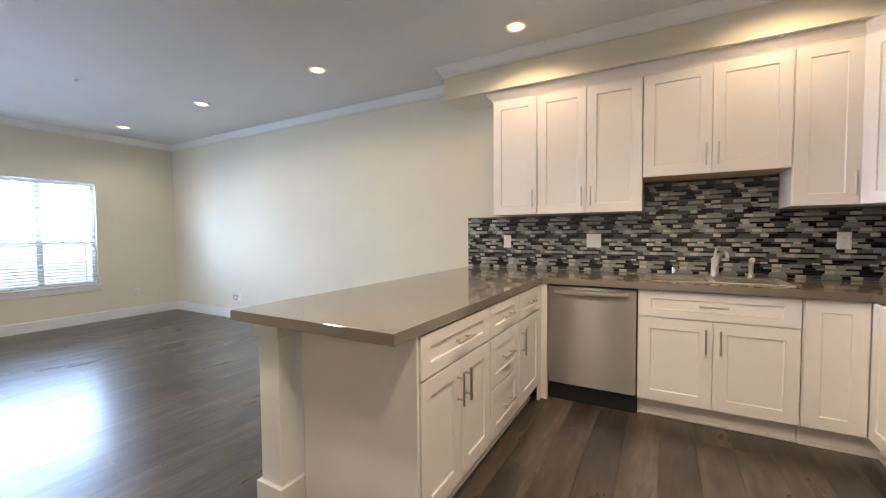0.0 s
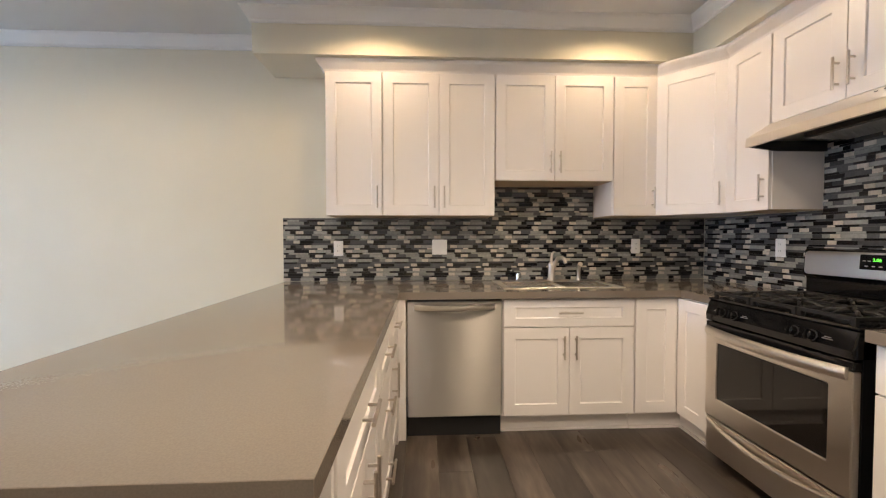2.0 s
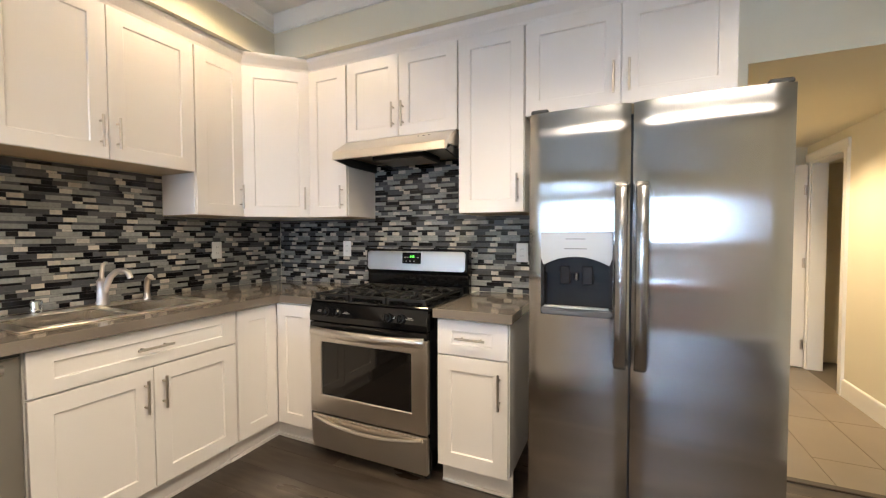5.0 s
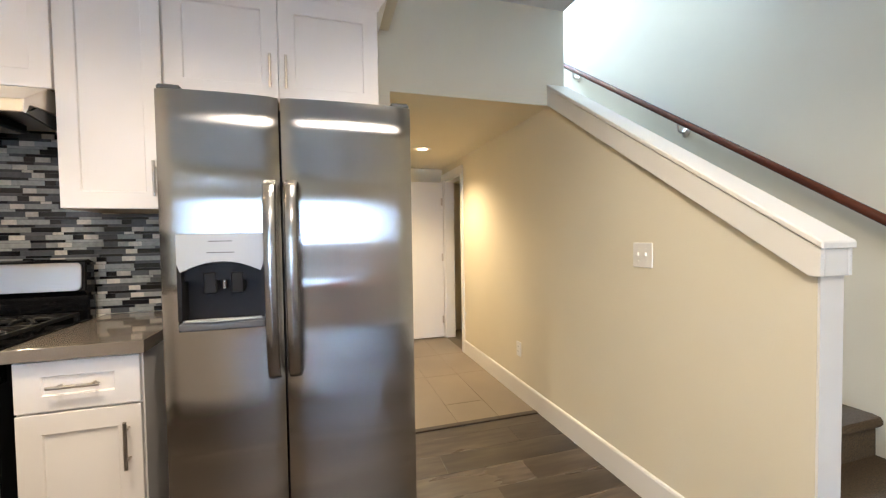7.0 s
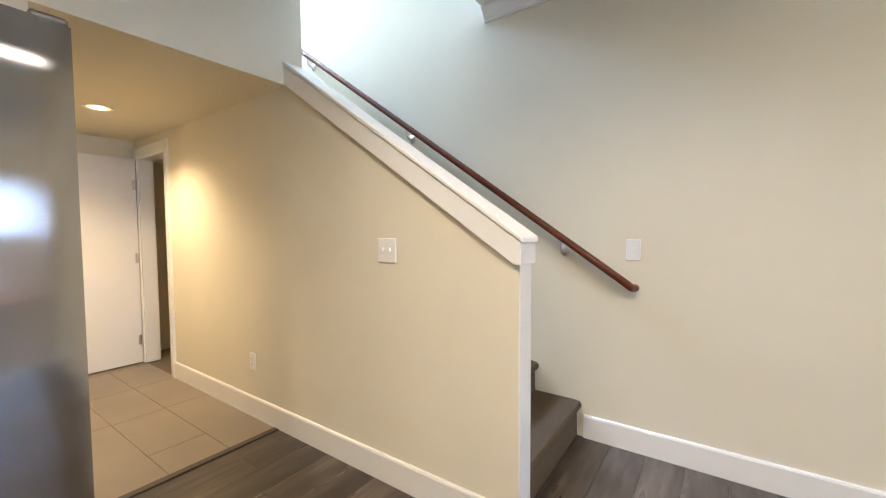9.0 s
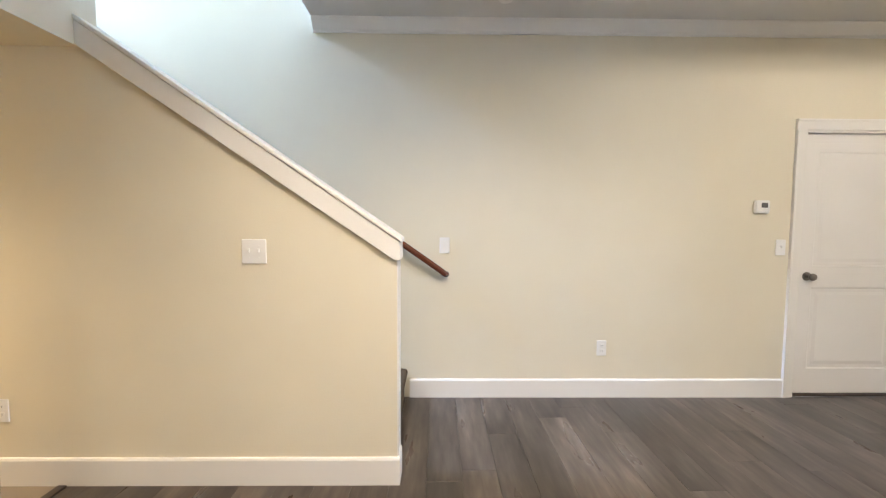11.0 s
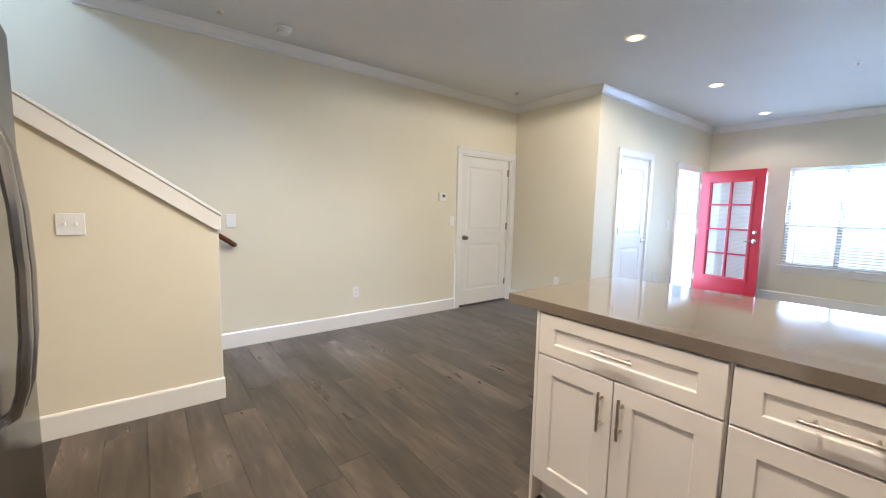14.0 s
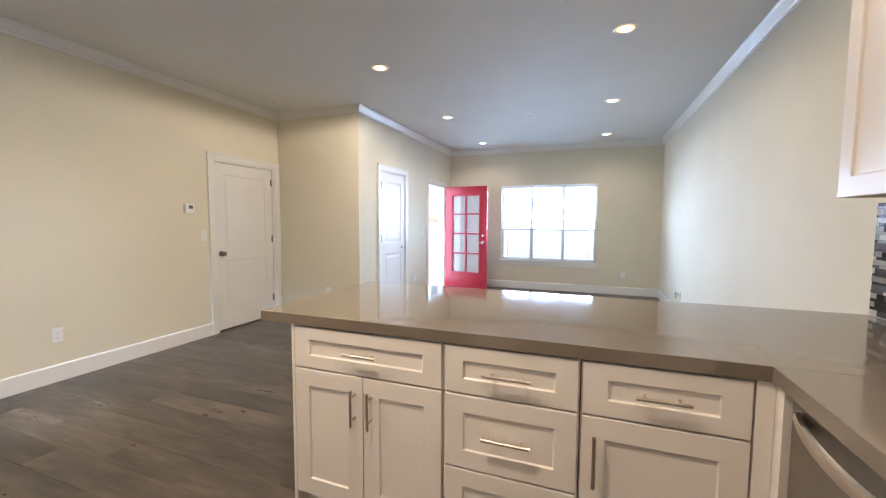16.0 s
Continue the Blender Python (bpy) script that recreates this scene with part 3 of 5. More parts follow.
def red_door():
    w, h, t = 0.90, 1.965, 0.044
    a = math.degrees(math.atan2(-2.945 + 3.86, -8.25 + 8.43))
    ob = thing("front_door", pose(-8.43, -3.86, 0.02, 0, 0, a), "open red front door with eight glass lites", "door", kind="structure")
    gx = [0.15, 0.45, 0.75]
    gz = [0.30, 0.68, 1.06, 1.44, 1.80]
    us, vs, holes = [0.0], [0.0], []
    for i in range(2):
        us += [gx[i] + 0.016, gx[i + 1] - 0.016]
    for j in range(4):
        vs += [gz[j] + 0.013, gz[j + 1] - 0.013]
    us.append(w)
    vs.append(h)
    for i in range(2):
        for j in range(4):
            holes.append((us[1 + 2 * i], vs[1 + 2 * j], us[2 + 2 * i], vs[2 + 2 * j]))
    leaf = part("leaf", bevelled(cells(bmesh.new(), us, vs, holes, 0, t, along_y), 0.003), REDP, ob, "red painted leaf")
    for hx0, hz0, hx1, hz1 in holes:
        g = part("pane", solid(hx0 - 0.002, t / 2 - 0.003, hz0 - 0.002, hx1 + 0.002, t / 2 + 0.003, hz1 + 0.002), GLASS, leaf, "clear glass lite")
        g.visible_shadow = False
    mb = bmesh.new()
    for k in range(74):
        z = 0.32 + k * 0.02
        prism(mb, [(t + 0.004, z - 0.005), (t + 0.012, z + 0.005), (t + 0.0125, z + 0.0045), (t + 0.0045, z - 0.0055)], along_x, 0.155, 0.745)
    tagged(part("mini_blind", mb, BLIND, leaf, "thin white blind slats behind the glass"), kind="stuff")
    fr = cells(bmesh.new(), [0.118, 0.152, 0.748, 0.782], [0.268, 0.302, 1.798, 1.832], [(0.152, 0.302, 0.748, 1.798)], -0.009, -0.0005, along_y)
    part("glazing_frame", bevelled(fr, 0.003), REDP, leaf)
    lever_or_knob(leaf, w - 0.07, 0.90, -1, 0.0, CHROME)
    bm = lathe(bmesh.new(), (w - 0.07, 0, 1.03), [(0.03, 0), (0.03, -0.008), (0.024, -0.016), (0.01, -0.02)], 20, "y")
    part("deadbolt", bm, CHROME, leaf, "round chrome deadbolt", True)
    for z in (0.25, 1.0, 1.75):
        hb = bmesh.new()
        hinge(hb, 0.0, z)
        part("hinge", hb, NICKEL, leaf)


red_door()


def window():
    y0, y1, z0, z1 = -2.83, -1.05, 0.56, 2.02
    ob = thing("window_1", pose(WX, (y0 + y1) / 2, z0), "wide white three-part window with double-hung sashes", "window", kind="structure")
    hw, hh = (y1 - y0) / 2, z1 - z0
    third = 2 * hw / 3
    xs0, xs1 = -0.105, -0.06
    bars = [-hw, -hw + 0.045, -hw + third - 0.03, -hw + third + 0.03, hw - third - 0.03, hw - third + 0.03, hw - 0.045, hw]
    mid = hh * 0.42
    rows = [0, 0.045, mid - 0.022, mid + 0.022, hh - 0.045, hh]
    holes = [(bars[1 + 2 * i], rows[1 + 2 * j], bars[2 + 2 * i], rows[2 + 2 * j]) for i in range(3) for j in range(2)]
    part("window_frame", bevelled(cells(bmesh.new(), bars, rows, holes, xs0, xs1, along_x), 0.003), TRIM, ob)
    for h0, v0, h1, v1 in holes:
        g = part("pane", solid(-0.086, h0 - 0.002, v0 - 0.002, -0.080, h1 + 0.002, v1 + 0.002), GLASS, ob)
        g.visible_shadow = False
    part("window_sill", bevelled(solid(-0.055, -hw - 0.04, -0.022, 0.035, hw + 0.04, 0.004), 0.004), TRIM, ob)
    part("apron", bevelled(solid(0.001, -hw - 0.02, -0.10, 0.016, hw + 0.02, -0.023), 0.003), TRIM, ob)
    bl = thing("window_blind", pose(WX, (y0 + y1) / 2, z1), "lowered white horizontal slat blind, slats open", "window blind")
    part("headrail", bevelled(solid(-0.058, -hw + 0.004, -0.055, 0.012, hw - 0.004, -0.002), 0.004), BLIND, bl)
    n = 32
    pitch = (hh - 0.115) / n
    bm = bmesh.new()
    prism(bm, [(-0.024, 0.0035), (-0.0245, 0.0017), (-0.001, 0.0002), (0.0235, -0.0052), (0.024, -0.0034), (0.0, 0.0020)], lambda u, v, w: (u, w, v), -hw + 0.008, hw - 0.008)
    me = mesh_of("slat", bm, BLIND, True)
    for k in range(n):
        s = new("slat", me)
        s.parent = bl
        s.location = (-0.022, 0, -0.085 - pitch * k)
        s.rotation_euler = (0, radians(7), 0)
    part("bottom_rail", bevelled(solid(-0.046, -hw + 0.008, -hh + 0.012, 0.004, hw - 0.008, -hh + 0.032), 0.004), BLIND, bl)
    for y in (-hw + 0.14, -0.30, 0.30, hw - 0.14):
        part("ladder_tape", solid(0.0045, y - 0.004, -hh + 0.03, 0.0055, y + 0.004, -0.05), BLIND, bl)


window()

# ---- stairs, cap and handrail ----
RISE, RUN, STEP0 = 0.19, 0.272, -1.435
for k in range(15):
    x, z = STEP0 + RUN * k, RISE * (k + 1) + 0.03
    if x > 2.9:
        break
    prof = [(x + 0.006, z - RISE if k else 0.0), (x + RUN + 0.03, z - RISE if k else 0.0), (x + RUN + 0.03, z), (x + 0.02, z)]
    for a in range(1, 6):
        an = math.radians(90 + a * 36)
        prof.append((x + 0.008 + 0.028 * math.cos(an), z - 0.028 + 0.028 * math.sin(an)))
    bm = prism(bmesh.new(), prof, along_y, SY + 0.004, KY1 - 0.004)
    tagged(part("stair_step", bm, CARPET, smooth=True), "carpeted olive-brown stair step with rounded nosing", "stair", "steps of the stairs")


def stair_cap():
    ob = thing("stair_cap", pose(-1.48, KY0, 1.229), "white sloping cap and skirt on the low stair wall", "trim", kind="structure")
    d = KY1 - KY0
    side = [(-0.018, -0.10), (-0.018, -0.0135), (1.479, 1.479 * SLOPE - 0.001), (1.479, 1.479 * SLOPE - 0.112), (0.012, -0.10)]
    for y0, y1 in ((0.001, 0.019), (d - 0.019, d - 0.001)):
        part("skirt", bevelled(prism(bmesh.new(), side, along_y, y0, y1), 0.002), TRIM, ob)
    top = [(-0.026, -0.0167), (-0.026, 0.0073), (1.479, 1.479 * SLOPE + 0.025), (1.479, 1.479 * SLOPE + 0.001)]
    part("cap", bevelled(prism(bmesh.new(), top, along_y, d - 0.025, 0.025), 0.004), TRIM, ob)
    part("end_block", bevelled(solid(-0.018, d, -0.10, -0.001, 0.0, -0.0145), 0.002), TRIM, ob)
    part("end_board", solid(-0.008, d + 0.001, -1.229 + BH + 0.001, -0.0005, -0.001, -0.101), TRIM, ob)


stair_cap()


def handrail():
    y = SY + 0.075
    ob = thing("handrail", pose(-1.74, SY, 0.94), "dark red wooden handrail on metal wall brackets", "handrail")
    pts = [(0.0, 0.012, -0.004), (0.0, 0.045, -0.002), (0.012, 0.068, 0.004), (0.04, 0.075, 0.028)]
    n = 6
    for k in range(1, n + 1):
        pts.append((0.04 + 3.1 * k / n, 0.075, 0.028 + 3.1 * k / n * RAIL_SLOPE))
    part("rail", tube(bmesh.new(), pts, 0.022, 14), RAILWOOD, ob, "", True)
    for x in (-1.345, -0.146, 1.044):
        u = x + 1.74
        z = 0.028 + (u - 0.04) * RAIL_SLOPE
        bm = bmesh.new()
        lathe(bm, (u, 0.0, z - 0.085), [(0.03, 0.001), (0.03, 0.006), (0.018, 0.014), (0.008, 0.018)], 18, "y")
        tube(bm, [(u, 0.012, z - 0.085), (u, 0.05, z - 0.085), (u, 0.072, z - 0.07), (u, 0.075, z - 0.02)], 0.007, 8)
        part("bracket", bm, NICKEL, ob, "satin metal bracket", True)


handrail()


# ---- kitchen cabinets ----
def pull(parent, x, z, length, upright, y=-0.02):
    """A bar pull centred at x, z on a front at y."""
    bm = bmesh.new()
    h, q = length / 2, length * 0.32
    if upright:
        cyl(bm, (x, y - 0.032, z - h), (x, y - 0.032, z + h), 0.006, 10)
        for s in (-q, q):
            cyl(bm, (x, y, z + s), (x, y - 0.03, z + s), 0.005, 8)
    else:
        cyl(bm, (x - h, y - 0.032, z), (x + h, y - 0.032, z), 0.006, 10)
        for s in (-q, q):
            cyl(bm, (x + s, y, z), (x + s, y - 0.03, z), 0.005, 8)
    part("handle", bm, NICKEL, parent, "brushed nickel bar pull", True)


def shaker(name, ob, x0, z0, x1, z1, rail=0.072, top=None):
    """A shaker front standing 20 mm proud of the box at y = 0."""
    w, h = x1 - x0, z1 - z0
    top = rail if top is None else top
    bm = recessed(bmesh.new(), w, h, 0.0195, [(rail, top, w - rail, h - top)], 0.009, 0.0025, x0, z0, -0.02)
    return part(name, bevelled(bm, 0.0015), CAB, ob)


def base_cabinet(w, m, layout, label, group="base cabinets", depth=0.58, toe=0.125, top=0.874, back_toe=0.055):
    """layout: 'drawer_doors', 'three_drawers', 'drawer_door', 'door'; front at y = 0 facing -y."""
    ob = thing("base_cabinet", m, label, "cabinet", group)
    part("body", solid(0.001, 0, toe, w - 0.001, depth, top), CAB, ob)
    part("toe_kick", solid(0.001, back_toe, 0, w - 0.001, back_toe + 0.018, toe - 0.001), CAB, ob)
    part("shoe_moulding", bevelled(solid(0.001, back_toe - 0.012, 0, w - 0.001, back_toe - 0.0005, 0.018), 0.004), CAB, ob)
    g = 0.006
    d0 = 0.69
    if layout.startswith("drawer"):
        dr = shaker("drawer", ob, g, d0 + 0.004, w - g, top - 0.008, 0.076, 0.053)
        pull(dr, w / 2, (d0 + top) / 2, 0.15, False)
    if layout == "drawer_doors":
        a = shaker("door", ob, g, toe + 0.004, w / 2 - 0.002, d0 - 0.004)
        b = shaker("door", ob, w / 2 + 0.002, toe + 0.004, w - g, d0 - 0.004)
        pull(a, w / 2 - 0.038, d0 - 0.125, 0.15, True)
        pull(b, w / 2 + 0.038, d0 - 0.125, 0.15, True)
    elif layout == "drawer_door_left":
        a = shaker("door", ob, g, toe + 0.004, w - g, d0 - 0.004)
        pull(a, 0.045, d0 - 0.14, 0.17, True)
    elif layout == "drawer_door_right":
        a = shaker("door", ob, g, toe + 0.004, w - g, d0 - 0.004)
        pull(a, w - 0.045, d0 - 0.14, 0.17, True)
    elif layout == "three_drawers":
        for z0, z1 in ((d0 + 0.004, top - 0.008), (0.412, d0 - 0.004), (toe + 0.004, 0.404)):
            dr = shaker("drawer", ob, g, z0, w - g, z1, 0.072, 0.053 if z0 > 0.6 else 0.066)
            pull(dr, w / 2, (z0 + z1) / 2, 0.17, False)
    return ob


FY = -0.622  # box front of the sink run (door faces 20 mm further)
base_cabinet(0.845, pose(-1.765, FY, 0), "drawer_doors", "white shaker sink base cabinet with two doors")
# corner cabinet with two fronts meeting at the inner corner
cc = thing("corner_cabinet", pose(-0.918, FY, 0), "white shaker corner base cabinet with folding doors", "cabinet", "base cabinets")
part("body", cells(bmesh.new(), [0.001, 0.296, 0.917], [-0.296, 0.0, 0.60], [(0.0, -0.296, 0.296, 0.0)], 0.125, 0.874, along_z), CAB, cc)
shaker("door", cc, 0.006, 0.129, 0.272, 0.866)
bm = recessed(bmesh.new(), 0.268, 0.737, 0.0195, [(0.070, 0.070, 0.198, 0.667)], 0.009, 0.0025, 0.006, 0.129, -0.02)
bmesh.ops.transform(bm, matrix=pose(0.296, -0.018, 0, 0, 0, -90), verts=bm.verts)
part("door", bevelled(bm, 0.0015), CAB, cc)
bm = bmesh.new()
box(bm, 0.001, 0.055, 0, 0.369, 0.073, 0.124)
box(bm, 0.351, -0.294, 0, 0.369, 0.0545, 0.124)
part("toe_kick", bm, CAB, cc)
bm = bmesh.new()
box(bm, 0.001, 0.043, 0, 0.339, 0.0545, 0.018)
box(bm, 0.339, -0.294, 0, 0.3505, 0.0545, 0.018)
part("shoe_moulding", bm, CAB, cc)

PX = -2.433  # box front of the peninsula run
base_cabinet(0.686, pose(PX, -2.341, 0, 0, 0, 90), "drawer_doors", "white shaker peninsula cabinet with drawer and two doors")
base_cabinet(0.478, pose(PX, -1.654, 0, 0, 0, 90), "three_drawers", "white shaker peninsula cabinet with three drawers")
base_cabinet(0.468, pose(PX, -1.174, 0, 0, 0, 90), "drawer_door_left", "white shaker peninsula cabinet with drawer and door")
base_cabinet(0.372, pose(FY, -1.732, 0, 0, 0, -90), "drawer_door_right", "narrow white shaker base cabinet beside the fridge")
fl = thing("cabinet_filler", pose(PX, -0.705, 0), "white filler panel in the inner cabinet corner", "cabinet panel")
part("panel", solid(0, 0.0, 0.0, 0.018, 0.044, 0.874), CAB, fl)
part("corner_panel", solid(0, 0.045, 0.0, 0.064, 0.083, 0.874), CAB, fl)
part("side_panel", solid(-0.02, 0.084, 0.125, -0.001, 0.70, 0.874), CAB, fl)

ep = thing("half_wall", pose(-3.05, -2.345, 0), "plain white end and back panelling of the peninsula", "half wall", kind="structure")
part("end_panel", bevelled(solid(0.02, -0.012, 0.0, 0.632, 0.003, 0.874), 0.002), CAB, ep)
part("back_panel", solid(0.0, 0.0, 0.0, 0.018, 2.33, 0.874), WALL, ep)


def post():
    ob = thing("peninsula_post", pose(-3.15, -2.375, 0), "square white post with capital and plinth under the counter", "post")
    part("shaft", bevelled(solid(-0.066, -0.07, 0.136, 0.066, 0.07, 0.80), 0.002), TRIM, ob)
    part("plinth", bevelled(cells(bmesh.new(), [-0.084, -0.067, 0.067, 0.084], [-0.088, -0.071, 0.071, 0.088], [], 0, 0.135, along_z), 0.003), TRIM, ob)
    part("capital", bevelled(solid(-0.084, -0.088, 0.801, 0.084, 0.088, 0.873), 0.003), TRIM, ob)


post()

# worktops
ct = thing("countertop", pose(0, 0, 0), "polished taupe quartz countertop on the sink run and peninsula", "countertop")
part("peninsula_slab", bevelled(solid(-3.316, -2.512, 0.8755, -2.4053, -0.013, 0.92), 0.0012), QUARTZ, ct)
part("sink_slab", bevelled(cells(bmesh.new(), [-2.405, -1.715, -0.955, -0.645, -0.013], [-0.93, -0.675, -0.525, -0.095, -0.013],
    [(-2.405, -0.93, -0.645, -0.675), (-1.715, -0.525, -0.955, -0.095)], 0.8755, 0.92, along_z), 0.0012), QUARTZ, ct)
tagged(part("countertop", bevelled(solid(-0.672, -2.125, 0.8755, -0.013, -1.725, 0.92), 0.0012), QUARTZ), "short taupe quartz countertop beside the range", "countertop")


# wall cabinets
UZ0, UZ1 = 1.408, 2.385


def wall_cabinet(w, m, doors, label, z0=UZ0, depth=0.305, grip=None, rail=0.070):
    ob = thing("wall_cabinet", m, label, "cabinet", "wall cabinets")
    part("body", solid(0.001, 0, z0 + 0.002, w - 0.001, depth - 0.002, UZ1), CAB, ob)
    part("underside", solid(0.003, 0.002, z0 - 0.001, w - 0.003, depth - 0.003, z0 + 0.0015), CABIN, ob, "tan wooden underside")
    g = 0.004
    hz = z0 + 0.125
    if doors == 2:
        a = shaker("door", ob, g, z0, w / 2 - 0.002, UZ1 - 0.004, rail)
        b = shaker("door", ob, w / 2 + 0.002, z0, w - g, UZ1 - 0.004, rail)
        pull(a, w / 2 - 0.034, hz, 0.15, True)
        pull(b, w / 2 + 0.034, hz, 0.15, True)
    else:
        a = shaker("door", ob, g, z0, w - g, UZ1 - 0.004, rail)
        pull(a, 0.034 if grip == "left" else w - 0.034, hz, 0.15, True)
    return ob


UF = -0.31
wall_cabinet(0.388, pose(-2.928, UF, 0), 1, "white shaker wall cabinet with one door")
wall_cabinet(0.780, pose(-2.539, UF, 0), 2, "white shaker wall cabinet with two doors")
wall_cabinet(0.840, pose(-1.758, UF, 0), 2, "short white shaker wall cabinet over the sink", z0=1.652)
wall_cabinet(0.318, pose(-0.917, UF, 0), 1, "narrow white shaker wall cabinet with one door")
wall_cabinet(0.318, pose(UF, -0.625, 0, 0, 0, -90), 1, "narrow white shaker wall cabinet beside the hood")
wall_cabinet(0.776, pose(UF, -0.946, 0, 0, 0, -90), 2, "short white shaker wall cabinet over the hood", z0=1.885)
wall_cabinet(0.376, pose(UF, -1.724, 0, 0, 0, -90), 1, "white shaker wall cabinet beside the fridge")
wall_cabinet(0.920, pose(UF, -2.102, 0, 0, 0, -90), 2, "short white shaker wall cabinet over the fridge", z0=1.905)

dc = thing("wall_cabinet", pose(-0.597, UF, 0), "white shaker diagonal corner wall cabinet", "cabinet", "wall cabinets")
dl = math.hypot(0.287, 0.315)
ang = math.degrees(math.atan2(-0.315, 0.287))
bm = prism(bmesh.new(), [(0, 0), (0.287, -0.313), (0.595, -0.313), (0.595, 0.305), (0, 0.305)], along_z, UZ0 + 0.002, UZ1)
part("body", bm, CAB, dc)
bm = recessed(bmesh.new(), dl - 0.012, UZ1 - UZ0 - 0.004, 0.0195, [(0.070, 0.070, dl - 0.082, UZ1 - UZ0 - 0.074)], 0.009, 0.0025, 0.006, UZ0, -0.02)
bmesh.ops.transform(bm, matrix=pose(0, 0, 0, 0, 0, ang), verts=bm.verts)
dd = part("door", bevelled(bm, 0.0015), CAB, dc)
bm = bmesh.new()
hz = UZ0 + 0.125
cyl(bm, (dl - 0.04, -0.052, hz - 0.075), (dl - 0.04, -0.052, hz + 0.075), 0.006, 10)
for s in (-0.048, 0.048):
    cyl(bm, (dl - 0.04, -0.02, hz + s), (dl - 0.04, -0.05, hz + s), 0.005, 8)
bmesh.ops.transform(bm, matrix=pose(0, 0, 0, 0, 0, ang), verts=bm.verts)
part("handle", bm, NICKEL, dd, "brushed nickel bar pull", True)

# crown on top of the wall cabinets, following their fronts
CC = [(0.0, UZ1 + 0.001), (0.006, UZ1 + 0.001), (0.012, UZ1 + 0.016), (0.03, UZ1 + 0.036), (0.044, UZ1 + 0.052), (0.05, UZ1 + 0.066), (0.05, SZ - 0.003), (0.0, SZ - 0.003)]
path = [(-2.928, -0.02), (-2.928, UF), (-0.597, UF), (UF, -0.625), (UF, -3.022), (-0.02, -3.022)]
bm = bmesh.new()
rings = []
for i, p in enumerate(path):
    p = Vector(p)
    ns = []
    for a, b in ((i - 1, i), (i, i + 1)):
        if 0 <= a and b < len(path):
            d = (Vector(path[b]) - Vector(path[a])).normalized()
            ns.append(Vector((d.y, -d.x)))
    n = sum(ns, Vector((0, 0))).normalized()
    k = 1 / max(0.3, n.dot(ns[0]))
    rings.append([bm.verts.new((p.x + n.x * o * k, p.y + n.y * o * k, h)) for o, h in CC])
for a, b in zip(rings, rings[1:]):
    for i in range(len(CC)):
        bm.faces.new((a[i], a[(i + 1) % len(CC)], b[(i + 1) % len(CC)], b[i]))
bm.faces.new(rings[0])
bm.faces.new(rings[-1])
tagged(part("cabinet_crown", bm, CAB), "white stepped crown moulding on the wall cabinets", "crown moulding", kind="structure")


# ---- appliances ----
def bow(p0, p1, out, n=9):
    """Points of a bar bowed outwards by the vector out."""
    p0, p1, out = Vector(p0), Vector(p1), Vector(out)
    return [p0.lerp(p1, k / n) + out * (1 - (2 * k / n - 1) ** 2) for k in range(n + 1)]


def dishwasher():
    w = 0.598
    ob = thing("dishwasher", pose(-2.366, -0.60, 0), "stainless steel dishwasher under the counter", "dishwasher")
    part("tub", solid(0.002, 0.004, 0.10, w - 0.002, 0.57, 0.870), DARK, ob)
    part("door", bevelled(solid(0.004, -0.045, 0.135, w - 0.004, 0.002, 0.858), 0.006, 2), STEEL, ob)
    part("control_strip", solid(0.004, -0.040, 0.8585, w - 0.004, 0.002, 0.868), BLACK, ob, "black control strip")
    hb = bmesh.new()
    pts = bow((0.05, -0.047, 0.822), (w - 0.05, -0.047, 0.822), (0, -0.038, 0))
    ringz = [(0.0, 0.016), (-0.012, 0.013), (-0.016, 0.0), (-0.012, -0.013), (0.0, -0.016)]
    rows = [[hb.verts.new((p.x, p.y + a, p.z + b)) for a, b in ringz] for p in pts]
    for a, b in zip(rows, rows[1:]):
        for i in range(5):
            hb.faces.new((a[i], a[(i + 1) % 5], b[(i + 1) % 5], b[i]))
    hb.faces.new(rows[0])
    hb.faces.new(rows[-1])
    part("handle", hb, STEELH, ob, "bowed stainless handle", True)
    part("toe_panel", solid(0.004, -0.004, 0.0, w - 0.004, 0.012, 0.128), SHADOW, ob, "black toe panel")


dishwasher()


